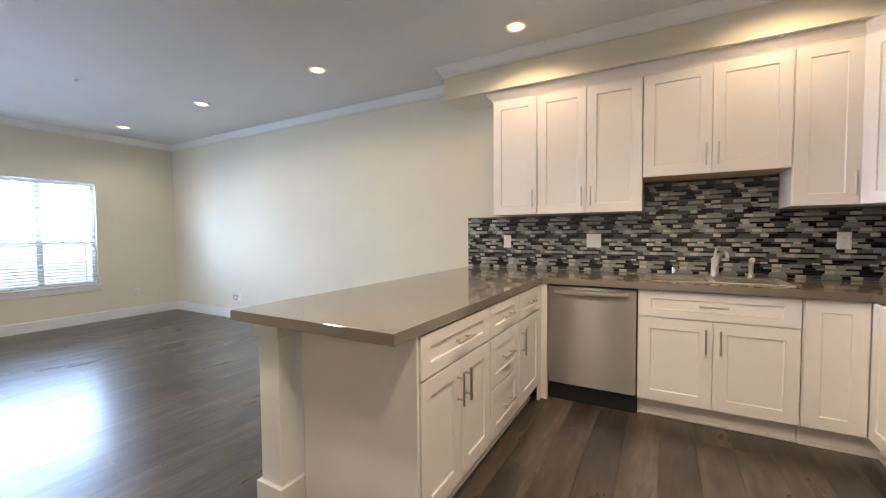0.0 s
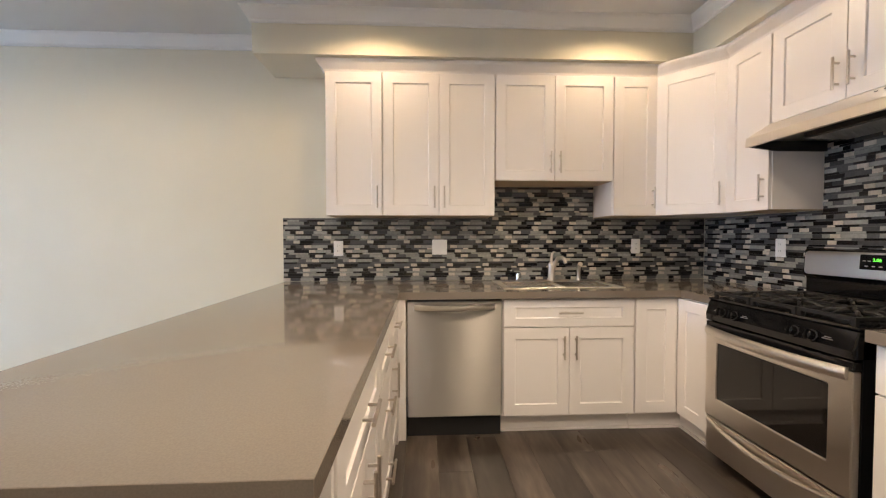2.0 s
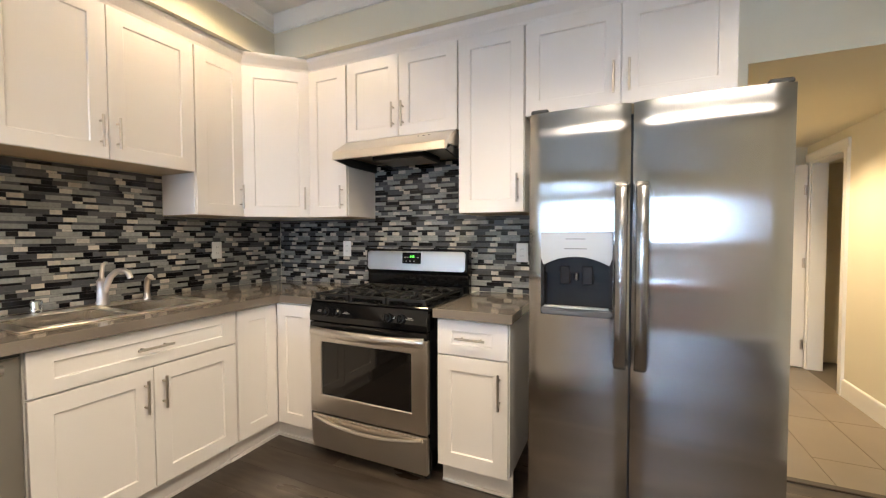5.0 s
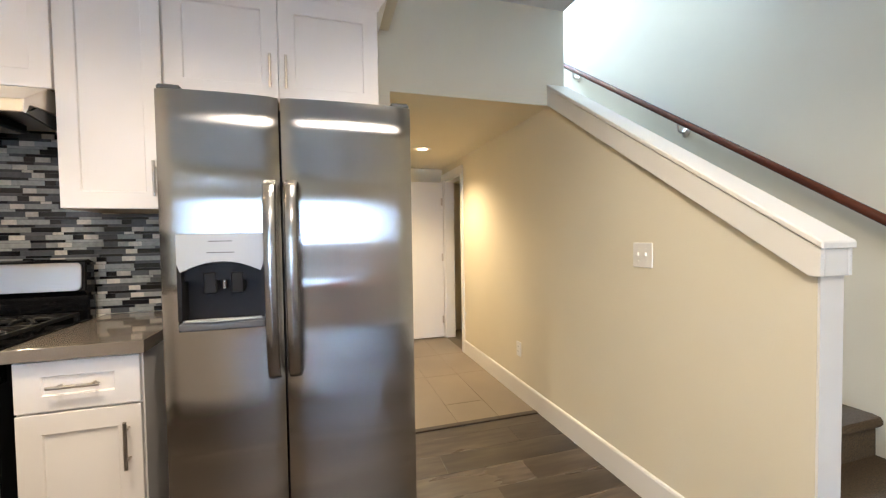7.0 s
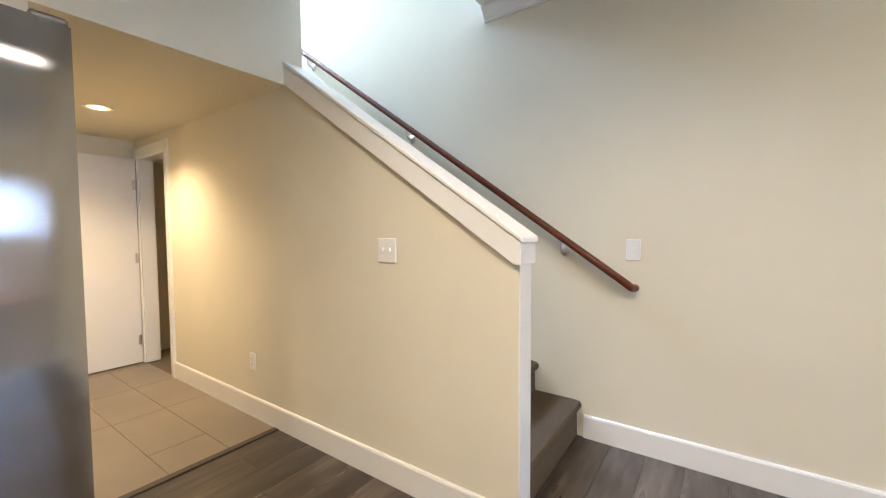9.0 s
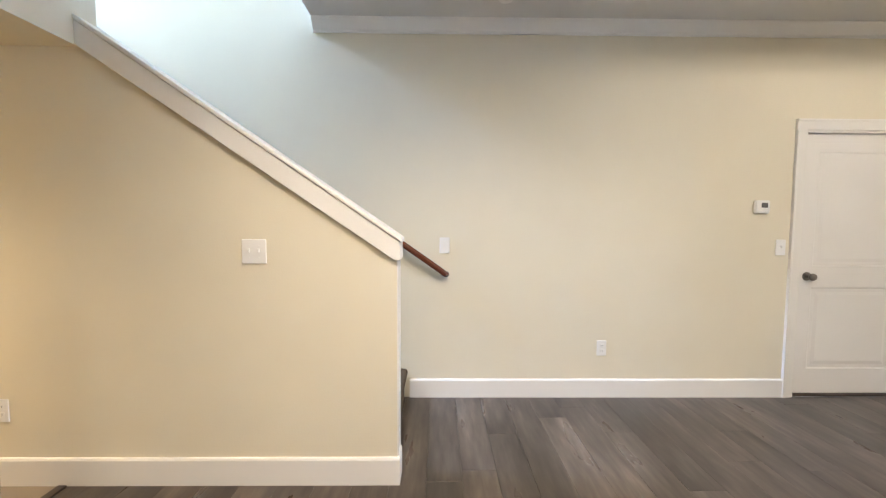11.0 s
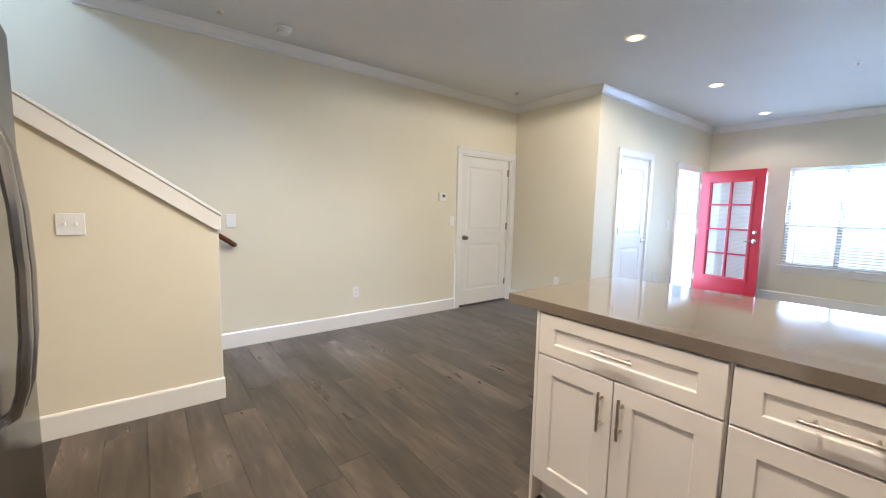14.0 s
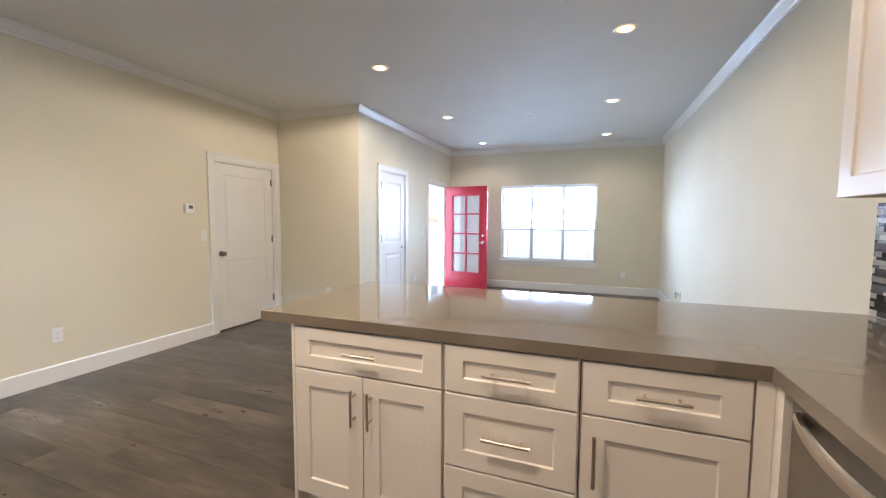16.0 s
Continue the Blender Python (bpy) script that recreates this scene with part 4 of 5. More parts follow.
def gas_range():
    """Local frame: x along the wall, front at y = 0 facing -y."""
    w = 0.762
    ob = thing("range", pose(-0.640, -0.937, 0, 0, 0, -90), "stainless steel and black gas range with cast iron grates", "range")
    part("body", solid(0.002, 0.0, 0.075, w - 0.002, 0.60, 0.895), BLACK, ob)
    for x in (0.05, w - 0.05):
        for y in (0.06, 0.54):
            part("foot", cyl(bmesh.new(), (x, y, 0), (x, y, 0.075), 0.018, 10), DARK, ob)
    # storage drawer
    dr = part("drawer", bevelled(solid(0.006, -0.032, 0.06, w - 0.006, -0.001, 0.255), 0.006, 2), STEELH, ob)
    hb = tube(bmesh.new(), bow((0.03, -0.035, 0.243), (w - 0.03, -0.035, 0.243), (0, -0.022, -0.035), 12), 0.012, 8)
    part("handle", hb, STEELH, dr, "curved stainless drawer handle", True)
    # oven door: a steel frame with a dark window
    fr = cells(bmesh.new(), [0.004, 0.085, w - 0.095, w - 0.004], [0.268, 0.375, 0.680, 0.752], [(0.085, 0.375, w - 0.095, 0.680)], -0.036, -0.001, along_y)
    door = part("oven_door", bevelled(fr, 0.004), STEELH, ob)
    part("window", solid(0.0855, -0.030, 0.3755, w - 0.0955, -0.022, 0.6795), DARKGLASS, door, "dark oven window")
    part("door_top", bevelled(solid(0.004, -0.036, 0.753, w - 0.004, -0.001, 0.790), 0.003), BLACK, door, "black strip under the knobs")
    wr = bmesh.new()
    for z in (0.47, 0.56):
        cyl(wr, (0.11, -0.0205, z), (w - 0.12, -0.0205, z), 0.0025, 6)
    part("oven_rack", wr, NICKEL, door)
    hb = bmesh.new()
    pts = bow((0.02, -0.040, 0.742), (w - 0.02, -0.040, 0.742), (0, -0.045, 0.0), 12)
    tube(hb, pts, 0.016, 12)
    for v in hb.verts:
        v.co.z = 0.742 + (v.co.z - 0.742) * 1.55
    part("handle", hb, STEELH, door, "bowed stainless oven handle", True)
    # knob panel, sloped
    bm = prism(bmesh.new(), [(-0.036, 0.795), (-0.040, 0.83), (-0.018, 0.905), (0.05, 0.905), (0.05, 0.795)], along_x, 0.002, w - 0.002)
    cp = part("control_panel", bevelled(bm, 0.004), BLACK, ob, "black sloped knob panel")
    for x in (0.130, 0.208, 0.530, 0.608):
        kb = bmesh.new()
        lathe(kb, (0, 0, 0), [(0.026, 0.0), (0.025, -0.012), (0.019, -0.014), (0.017, -0.034), (0.010, -0.037)], 18, "y")
        box(kb, -0.004, -0.043, -0.019, 0.004, -0.030, 0.019)
        bmesh.ops.transform(kb, matrix=pose(x, -0.034, 0.852, -16, 0, 0), verts=kb.verts)
        part("knob", kb, BLACK, cp, "black range knob", True)
        mk = bmesh.new()
        box(mk, -0.022, -0.0006, 0.0, 0.022, 0.0, 0.003)
        box(mk, -0.014, -0.0006, 0.007, 0.014, 0.0, 0.010)
        bmesh.ops.transform(mk, matrix=pose(x + (0.052 if x > 0.15 and x < 0.55 or x > 0.6 else -0.048), -0.0345, 0.852, -16, 0, 0), verts=mk.verts)
        tagged(part("knob_marks", mk, NICKEL, cp, "small pale marks beside the knob"), kind="stuff")
    # cooktop
    bm = cells(bmesh.new(), [0.0, 0.03, w - 0.03, w], [-0.022, 0.012, 0.52, 0.56], [], 0.9055, 0.918, along_z)
    top = part("cooktop", bevelled(bm, 0.004), BLACK, ob, "glossy black cooktop")
    burners = [(0.17, 0.13, 0.045), (0.17, 0.40, 0.036), (w / 2, 0.265, 0.05), (w - 0.17, 0.13, 0.05), (w - 0.17, 0.40, 0.036)]
    for x, y, r in burners:
        bb = lathe(bmesh.new(), (x, y, 0.918), [(r, 0), (r, 0.008), (r * 0.8, 0.012), (r * 0.8, 0.018), (r * 0.5, 0.021)], 20)
        part("burner", bb, GRATE, top, "", True)
    for x0, x1 in ((0.025, 0.255), (0.265, w - 0.265), (w - 0.255, w - 0.025)):
        gb = bmesh.new()
        z0, z1, y0, y1, t = 0.938, 0.952, 0.0, 0.51, 0.008
        xm = (x0 + x1) / 2
        for y in (y0, (y0 + y1) / 2, y1):
            box(gb, x0, y - t, z0, x1, y + t, z1)
        for x in (x0 + t, x1 - t):
            box(gb, x - t, y0 + t, z0, x + t, (y0 + y1) / 2 - t, z1)
            box(gb, x - t, (y0 + y1) / 2 + t, z0, x + t, y1 - t, z1)
        for yc in ((y0 * 3 + y1) / 4, (y0 + y1 * 3) / 4):
            for a in range(0, 360, 45):
                c, s = math.cos(radians(a)), math.sin(radians(a))
                lx = 0.10 if abs(s) < 0.1 else 0.098
                tube(gb, [(xm + 0.028 * c, yc + 0.028 * s, z1 + 0.002), (xm + 0.07 * c, yc + 0.07 * s, z1 + 0.004), (xm + lx * c, yc + lx * s, z0 + 0.006)], 0.008, 6)
        for x in (x0 + t, x1 - t):
            for y in (y0, y1):
                box(gb, x - t, y - t, 0.918, x + t, y + t, z0)
        part("grate", gb, GRATE, top, "black cast iron grate")
    # backguard
    bm = prism(bmesh.new(), [(0.545, 0.905), (0.545, 1.03), (0.525, 1.045), (0.535, 1.185), (0.56, 1.192), (0.60, 1.18), (0.60, 0.905)], along_x, 0.0, w)
    bg = part("backguard", bevelled(bm, 0.005), BLACK, ob, "black backguard")
    pts = []
    for cx, cz, a0 in ((w - 0.037, 0.106, 0), (0.037, 0.106, 90), (0.037, 0.022, 180), (w - 0.037, 0.022, 270)):
        pts += [(cx + 0.022 * math.cos(radians(a0 + d)), cz + 0.022 * math.sin(radians(a0 + d))) for d in (0, 22.5, 45, 67.5, 90)]
    bm = prism(bmesh.new(), pts, lambda u, v, q: (u, q, v), 0.0, 0.008)
    bmesh.ops.recalc_face_normals(bm, faces=bm.faces)
    bmesh.ops.transform(bm, matrix=pose(0, 0.5165, 1.05, -4, 0, 0), verts=bm.verts)
    face = part("steel_face", bevelled(bm, 0.0015), STEELH, bg, "stainless face of the backguard")
    bm = bevelled(solid(w / 2 - 0.085, -0.003, 0.045, w / 2 + 0.055, 0.003, 0.118), 0.002)
    bmesh.ops.transform(bm, matrix=pose(0, 0.514, 1.05, -4, 0, 0), verts=bm.verts)
    part("clock_display", bm, BLACK, bg, "black clock display")
    writing("clock_digits", "2:06", 0.021, pose(w / 2 - 0.008, 0.5145, 1.142, 86, 0, 0), CLOCKLED, bg)
    bm = bmesh.new()
    for k, x in enumerate((-0.07, -0.05, 0.03, -0.06, -0.03, 0.0)):
        z = 0.085 if k < 3 else 0.06
        box(bm, w / 2 + x, -0.0006, z, w / 2 + x + 0.014, 0, z + 0.004)
    bmesh.ops.transform(bm, matrix=pose(0, 0.5105, 1.05, -4, 0, 0), verts=bm.verts)
    tagged(part("button_marks", bm, NICKEL, bg, "small pale button marks"), kind="stuff")


gas_range()


def hood():
    w = 0.762
    ob = thing("range_hood", pose(-0.003, -0.948, 1.76, 0, 0, -90), "stainless steel under-cabinet range hood", "range hood")
    # profile in (y towards the room as minus, z)
    prof = [(0.0, 0.12), (-0.335, 0.12), (-0.472, 0.035), (-0.476, -0.014), (-0.458, -0.014), (-0.44, 0.02), (-0.30, 0.03), (0.0, 0.03)]
    part("shell", bevelled(prism(bmesh.new(), prof, along_x, 0.0, w), 0.003), STEELH, ob)
    for x in (0.0005, w - 0.0125):
        sk = bmesh.new()
        prism(sk, [(-0.002, 0.029), (-0.40, 0.022), (-0.455, -0.012), (-0.30, -0.03), (-0.002, -0.03)], along_x, x, x + 0.012)
        part("side_skirt", sk, DARK, ob, "dark side skirt")
    part("grille", bevelled(solid(0.20, -0.34, -0.012, 0.56, -0.10, 0.027), 0.006), DARK, ob, "dark filter grille")
    bm = bmesh.new()
    for k in range(9):
        box(bm, 0.215, -0.33 + k * 0.025, -0.016, 0.545, -0.318 + k * 0.025, -0.0125)
    part("filter_slats", bm, NICKEL, ob)
    bm = bmesh.new()
    for x in (0.54, 0.575, 0.61):
        box(bm, x, -0.376, 0.0955, x + 0.012, -0.372, 0.0985)
    tagged(part("switch_marks", bm, DARK, ob, "small hood switch marks"), kind="stuff")


hood()


def fridge():
    w = 0.85
    ob = thing("fridge", pose(-0.735, -2.225, 0, 0, 0, -90), "stainless steel side-by-side fridge with water dispenser", "fridge")
    part("body", bevelled(solid(0.0, 0.012, 0.03, w, 0.70, 1.745), 0.006), GREYSIDE, ob, "grey cabinet sides")
    part("base_grille", solid(0.01, 0.0, 0.0, w - 0.01, 0.02, 0.085), DARK, ob, "dark base grille")
    s = 0.378
    d0 = -0.066

    def curved(x0, x1, z0, z1, hole=None):
        """A door skin, slightly bowed, its edges rounded, with a hole for the dispenser."""
        us = [x0 + (x1 - x0) * k / 14 for k in range(15)]
        vs = [z0, z1]
        holes = []
        if hole:
            us = sorted(set(us) | {hole[0], hole[2]})
            us = [u for u in us if u in (hole[0], hole[2]) or min(abs(u - hole[0]), abs(u - hole[2])) > 0.006]
            vs = [z0, hole[1], hole[3], z1]
            holes = [hole]

        def place(u, v, k):
            c = 2 * (u - x0) / (x1 - x0) - 1
            roll = 0.009 * max(0.0, (abs(c) - 0.86) / 0.14) ** 2.2
            return (u, (d0 - 0.012 * (1 - c * c) + roll) if k == 0 else 0.008, v)

        return cells(bmesh.new(), us, vs, holes, 0, 1, place)

    hole = (0.052, 0.965, 0.318, 1.292)
    left = part("freezer_door", curved(0.002, s - 0.004, 0.09, 1.765, hole), FRIDGE, ob, "", True)
    right = part("fridge_door", curved(s + 0.004, w - 0.002, 0.09, 1.765), FRIDGE, ob, "", True)
    for o, x in ((left, s - 0.034), (right, s + 0.034)):
        hb = bmesh.new()
        pts = [(x, -0.074, 1.475), (x, -0.105, 1.455), (x, -0.122, 1.40), (x, -0.134, 1.27), (x, -0.138, 1.13), (x, -0.134, 0.98), (x, -0.122, 0.86), (x, -0.105, 0.80), (x, -0.074, 0.78)]
        rows = [[hb.verts.new((p[0] + a, p[1] + b, p[2])) for a, b in ((-0.021, 0.002), (-0.017, -0.008), (-0.006, -0.012), (0.006, -0.012), (0.017, -0.008), (0.021, 0.002), (0.012, 0.010), (-0.012, 0.010))] for p in pts]
        for a, b in zip(rows, rows[1:]):
            for i in range(8):
                hb.faces.new((a[i], a[(i + 1) % 8], b[(i + 1) % 8], b[i]))
        hb.faces.new(rows[0])
        hb.faces.new(rows[-1])
        part("handle", hb, SATIN, o, "bowed stainless handle", True)
    # dispenser
    x0, z0, x1, z1 = hole
    pn = bmesh.new()
    arch = [(x0 + 0.002, z1 - 0.10)]
    for k in range(9):
        u = k / 8
        arch.append((x0 + 0.012 + (x1 - x0 - 0.024) * u, z1 - 0.128 + 0.034 * (1 - (2 * u - 1) ** 2)))
    arch += [(x1 - 0.002, z1 - 0.10), (x1 - 0.002, z1 - 0.002), (x0 + 0.002, z1 - 0.002)]
    prism(pn, arch, along_y, -0.082, -0.050)
    disp = part("dispenser_panel", pn, SILVER, left, "silver dispenser control panel")
    bm = bmesh.new()
    for dz, half in ((0.026, 0.036), (0.064, 0.042)):
        box(bm, (x0 + x1) / 2 - half, -0.0828, z1 - dz - 0.0015, (x0 + x1) / 2 + half, -0.0822, z1 - dz + 0.0015)
    tagged(part("panel_marks", bm, GREYSIDE, disp, "thin grey marks on the panel"), kind="stuff")
    part("niche_back", solid(x0 + 0.001, -0.008, z0 + 0.001, x1 - 0.001, 0.004, z1 - 0.001), NICHE, left, "dark dispenser recess")
    for x in (x0 + 0.001, x1 - 0.013):
        part("niche_side", solid(x, -0.078, z0 + 0.036, x + 0.012, -0.009, z1 - 0.098), NICHE, left)
    part("niche_top", solid(x0 + 0.014, -0.05, z1 - 0.16, x1 - 0.014, -0.009, z1 - 0.10), NICHE, left)
    for x in (x0 + 0.09, x0 + 0.175):
        pb = prism(bmesh.new(), [(-0.055, 1.16), (-0.02, 1.16), (-0.012, 1.10), (-0.045, 1.085)], along_x, x - 0.02, x + 0.02)
        part("paddle", bevelled(pb, 0.004), GRATE, left, "dark dispenser paddle")
    part("nozzle", cyl(bmesh.new(), ((x0 + x1) / 2, -0.04, z1 - 0.19), ((x0 + x1) / 2, -0.04, z1 - 0.135), 0.008, 12), SATIN, left, "chrome water nozzle", True)
    tray = part("drip_tray", bevelled(solid(x0 + 0.001, -0.084, z0 + 0.001, x1 - 0.001, -0.010, z0 + 0.030), 0.006, 2), GREYSIDE, left, "grey drip tray")
    lip = []
    for k in range(13):
        u = k / 12
        lip.append((x0 + 0.012 + (x1 - x0 - 0.024) * u, -0.072 - 0.018 * (1 - (2 * u - 1) ** 2)))
    part("tray_lip", bevelled(prism(bmesh.new(), lip + [(x1 - 0.012, -0.05), (x0 + 0.012, -0.05)], along_z, z0 + 0.0305, z0 + 0.035), 0.001), SILVER, tray, "silver crescent lip")
    for x in (0.04, w - 0.04):
        part("hinge_cover", bevelled(solid(x - 0.035, -0.055, 1.7655, x + 0.035, 0.06, 1.785), 0.006), DARK, ob, "dark hinge cover")


fridge()


# ---- sink and taps ----
def sink():
    ob = thing("sink", pose(-1.335, -0.31, 0.92), "double-bowl stainless steel drop-in sink", "sink")
    us = [-0.405, -0.355, -0.02, 0.02, 0.355, 0.405]
    vs = [-0.235, -0.19, 0.125, 0.225]
    rim = cells(bmesh.new(), us, vs, [(-0.355, -0.19, -0.02, 0.125), (0.02, -0.19, 0.355, 0.125)], 0.0005, 0.006, along_z)
    part("rim", bevelled(rim, 0.0025), STEELH, ob)
    for x0, x1 in ((-0.3555, -0.0195), (0.0195, 0.3555)):
        b = bmesh.new()
        y0, y1, zb, sl = -0.1905, 0.1255, -0.17, 0.022
        top = [b.verts.new(p) for p in ((x0, y0, 0.002), (x1, y0, 0.002), (x1, y1, 0.002), (x0, y1, 0.002))]
        low = [b.verts.new(p) for p in ((x0 + sl, y0 + sl, zb), (x1 - sl, y0 + sl, zb), (x1 - sl, y1 - sl, zb), (x0 + sl, y1 - sl, zb))]
        for i in range(4):
            b.edges.new((top[i], low[i]))
        for i in range(4):
            b.faces.new((top[i], top[(i + 1) % 4], low[(i + 1) % 4], low[i]))
        b.faces.new(low)
        inner = [e for e in b.edges if len(e.link_faces) == 2]
        bmesh.ops.bevel(b, geom=inner, offset=0.03, segments=4, affect="EDGES")
        bowl = part("bowl", b, BOWL, ob, "", True)
        lathe_b = lathe(bmesh.new(), ((x0 + x1) / 2, -0.03, zb), [(0.045, 0.001), (0.045, 0.004), (0.03, 0.002), (0.01, 0.002)], 20)
        part("drain", lathe_b, CHROME, bowl, "", True)


sink()
fa = thing("faucet", pose(-1.29, -0.125, 0.926), "brushed nickel single-handle kitchen faucet", "faucet")
part("base", lathe(bmesh.new(), (0, 0, 0), [(0.031, 0), (0.031, 0.012), (0.025, 0.024), (0.023, 0.10), (0.025, 0.125), (0.014, 0.14)], 20), NICKEL, fa, "", True)
part("deck_plate", bevelled(solid(-0.125, -0.028, 0.0, 0.125, 0.028, 0.006), 0.003), NICKEL, fa)
part("spout", tube(bmesh.new(), [(0, 0, 0.03), (0.008, -0.014, 0.09), (0.018, -0.038, 0.145), (0.030, -0.07, 0.175), (0.044, -0.105, 0.18), (0.054, -0.13, 0.165), (0.058, -0.14, 0.14)], 0.016, 12, 0.013), NICKEL, fa, "", True)
part("lever", tube(bmesh.new(), [(0, 0, 0.12), (0.002, 0.008, 0.16), (0.012, 0.018, 0.205), (0.024, 0.02, 0.216), (0.034, 0.02, 0.214)], 0.011, 10, 0.007), NICKEL, fa, "", True)
sp = thing("side_sprayer", pose(-1.08, -0.125, 0.926), "brushed nickel side sprayer on the sink rim", "sprayer")
part("holder", lathe(bmesh.new(), (0, 0, 0), [(0.022, 0), (0.022, 0.008), (0.015, 0.02), (0.014, 0.035)], 18), NICKEL, sp, "", True)
part("spray_head", tube(bmesh.new(), [(0, 0, 0.03), (0, 0, 0.085), (0, -0.012, 0.115), (0, -0.035, 0.128)], 0.013, 12, 0.017), NICKEL, sp, "", True)
# chrome air gap cap behind the left bowl
so = thing("air_gap", pose(-1.54, -0.115, 0.926), "small chrome air gap cap on the sink rim", "air gap")
part("cap", lathe(bmesh.new(), (0, 0, 0), [(0.022, 0), (0.022, 0.05), (0.020, 0.058), (0.012, 0.062)], 18), CHROME, so, "", True)


# ---- outlets, switches and small wall fittings ----
def plate(name, m, w, h, label, category, kind):
    """A wall plate facing -y, centred at the pose."""
    ob = thing(name, m, label, category)
    part("cover", bevelled(solid(-w / 2, -0.007, -h / 2, w / 2, -0.0005, h / 2), 0.003), PLATE, ob)
    if kind == "outlet":
        for z in (-0.02, 0.02):
            r = part("socket", bevelled(solid(-0.017, -0.0095, z - 0.014, 0.017, -0.0072, z + 0.014), 0.002), PLATE, ob)
            bm = bmesh.new()
            for x in (-0.007, 0.005):
                box(bm, x, -0.0098, z - 0.005, x + 0.002, -0.0096, z + 0.006)
            part("slot", bm, DARK, r)
    elif kind == "rocker":
        n = max(1, round(w / 0.07))
        for k in range(n):
            x = (k - (n - 1) / 2) * 0.046
            part("rocker", bevelled(solid(x - 0.016, -0.0100, -0.033, x + 0.016, -0.0072, 0.033), 0.002), PLATE, ob)
    else:
        n = max(1, round(w / 0.07))
        for k in range(n):
            x = (k - (n - 1) / 2) * 0.046
            bm = bevelled(solid(x - 0.005, -0.018, -0.004, x + 0.005, -0.0072, 0.013), 0.001)
            part("toggle", bm, PLATE, ob)
            bm = bmesh.new()
            for z in (-0.03, 0.03):
                lathe(bm, (x, -0.0075, z), [(0.0035, 0), (0.0035, -0.001), (0.001, -0.0015)], 10, "y")
            part("screw", bm, PLATE, ob)
    return ob


BT = -0.014
plate("outlet", pose(-2.911, BT, 1.172), 0.072, 0.116, "white outlet plate on the mosaic backsplash", "outlet", "outlet")
plate("light_switch", pose(-2.136, BT, 1.180), 0.116, 0.116, "white double switch plate on the mosaic backsplash", "switch", "rocker")
plate("outlet", pose(-0.578, BT, 1.184), 0.072, 0.116, "white outlet plate on the mosaic backsplash", "outlet", "outlet")
plate("outlet", pose(BT, -0.695, 1.186, 0, 0, -90), 0.072, 0.116, "white outlet plate beside the range", "outlet", "outlet")
plate("outlet", pose(BT, -2.02, 1.175, 0, 0, -90), 0.072, 0.116, "white outlet plate beside the fridge", "outlet", "outlet")
plate("light_switch", pose(-0.795, KY0, 1.167, 0, 0, 180), 0.118, 0.118, "white double toggle switch on the low stair wall", "switch", "toggle")
plate("outlet", pose(0.455, KY0, 0.380, 0, 0, 180), 0.072, 0.116, "white outlet low on the stair wall", "outlet", "outlet")
plate("light_switch", pose(-1.727, SY, 1.147, 0, 0, 180), 0.075, 0.118, "white single switch beside the handrail", "switch", "toggle")
plate("outlet", pose(-2.913, SY, 0.378, 0, 0, 180), 0.072, 0.116, "white outlet low on the long wall", "outlet", "outlet")
plate("light_switch", pose(-4.232, SY, 1.143, 0, 0, 180), 0.075, 0.118, "white switch beside the closed door", "switch", "toggle")
plate("outlet", pose(JX, -4.39, 0.38, 0, 0, 90), 0.072, 0.116, "white outlet low on the closet block", "outlet", "outlet")
plate("outlet", pose(WX, -0.582, 0.365, 0, 0, 90), 0.072, 0.116, "white outlet low on the window wall", "outlet", "outlet")
plate("light_switch", pose(-7.38, JY, 1.14, 0, 0, 180), 0.075, 0.118, "white switch beside the front door", "switch", "toggle")
plate("outlet", pose(-7.05, JY, 0.37, 0, 0, 180), 0.072, 0.116, "white outlet low beside the closet door", "outlet", "outlet")
co = plate("cable_outlet", pose(-7.10, 0, 0.33), 0.072, 0.116, "white cable plate with a loose coiled lead", "outlet", "none")
pts = [(-0.0, -0.008, 0.0)]
for k in range(15):
    a = radians(40 + k * 32)
    pts.append((-0.045 + 0.05 * math.cos(a), -0.03 - 0.002 * k, 0.0 + 0.035 * math.sin(a)))
part("lead", tube(bmesh.new(), pts, 0.0035, 6), DARK, co, "black loose cable", True)

th = thing("thermostat", pose(-4.066, SY, 1.442, 0, 0, 180), "white wall thermostat with grey display", "thermostat")
part("case", bevelled(solid(-0.055, -0.026, -0.048, 0.055, -0.0005, 0.048), 0.006, 2), PLATE, th)
part("display", solid(-0.012, -0.0268, -0.005, 0.035, -0.0262, 0.03), GREYSIDE, th, "grey display")
part("button", solid(-0.042, -0.0275, -0.02, -0.022, -0.0262, -0.005), PLATE, th)

sm = thing("smoke_detector", pose(-2.10, -4.83, CZ), "round white smoke detector on the ceiling", "smoke detector")
part("base", lathe(bmesh.new(), (0, 0, 0), [(0.068, -0.0005), (0.068, -0.014), (0.062, -0.016)], 28), PLATE, sm, "", True)
part("cover", lathe(bmesh.new(), (0, 0, 0), [(0.055, -0.0165), (0.055, -0.03), (0.045, -0.044), (0.02, -0.048)], 28), PLATE, sm, "", True)


def sprinkler(x, y):
    ob = thing("sprinkler", pose(x, y, CZ), "small recessed sprinkler cover on the ceiling", "sprinkler", "ceiling sprinklers")
    part("rosette", lathe(bmesh.new(), (0, 0, 0), [(0.036, -0.0005), (0.036, -0.004), (0.026, -0.006)], 20), PLATE, ob, "", True)
    part("deflector", lathe(bmesh.new(), (0, 0, 0), [(0.010, -0.0065), (0.010, -0.02), (0.022, -0.022), (0.022, -0.024)], 16), NICKEL, ob, "", True)


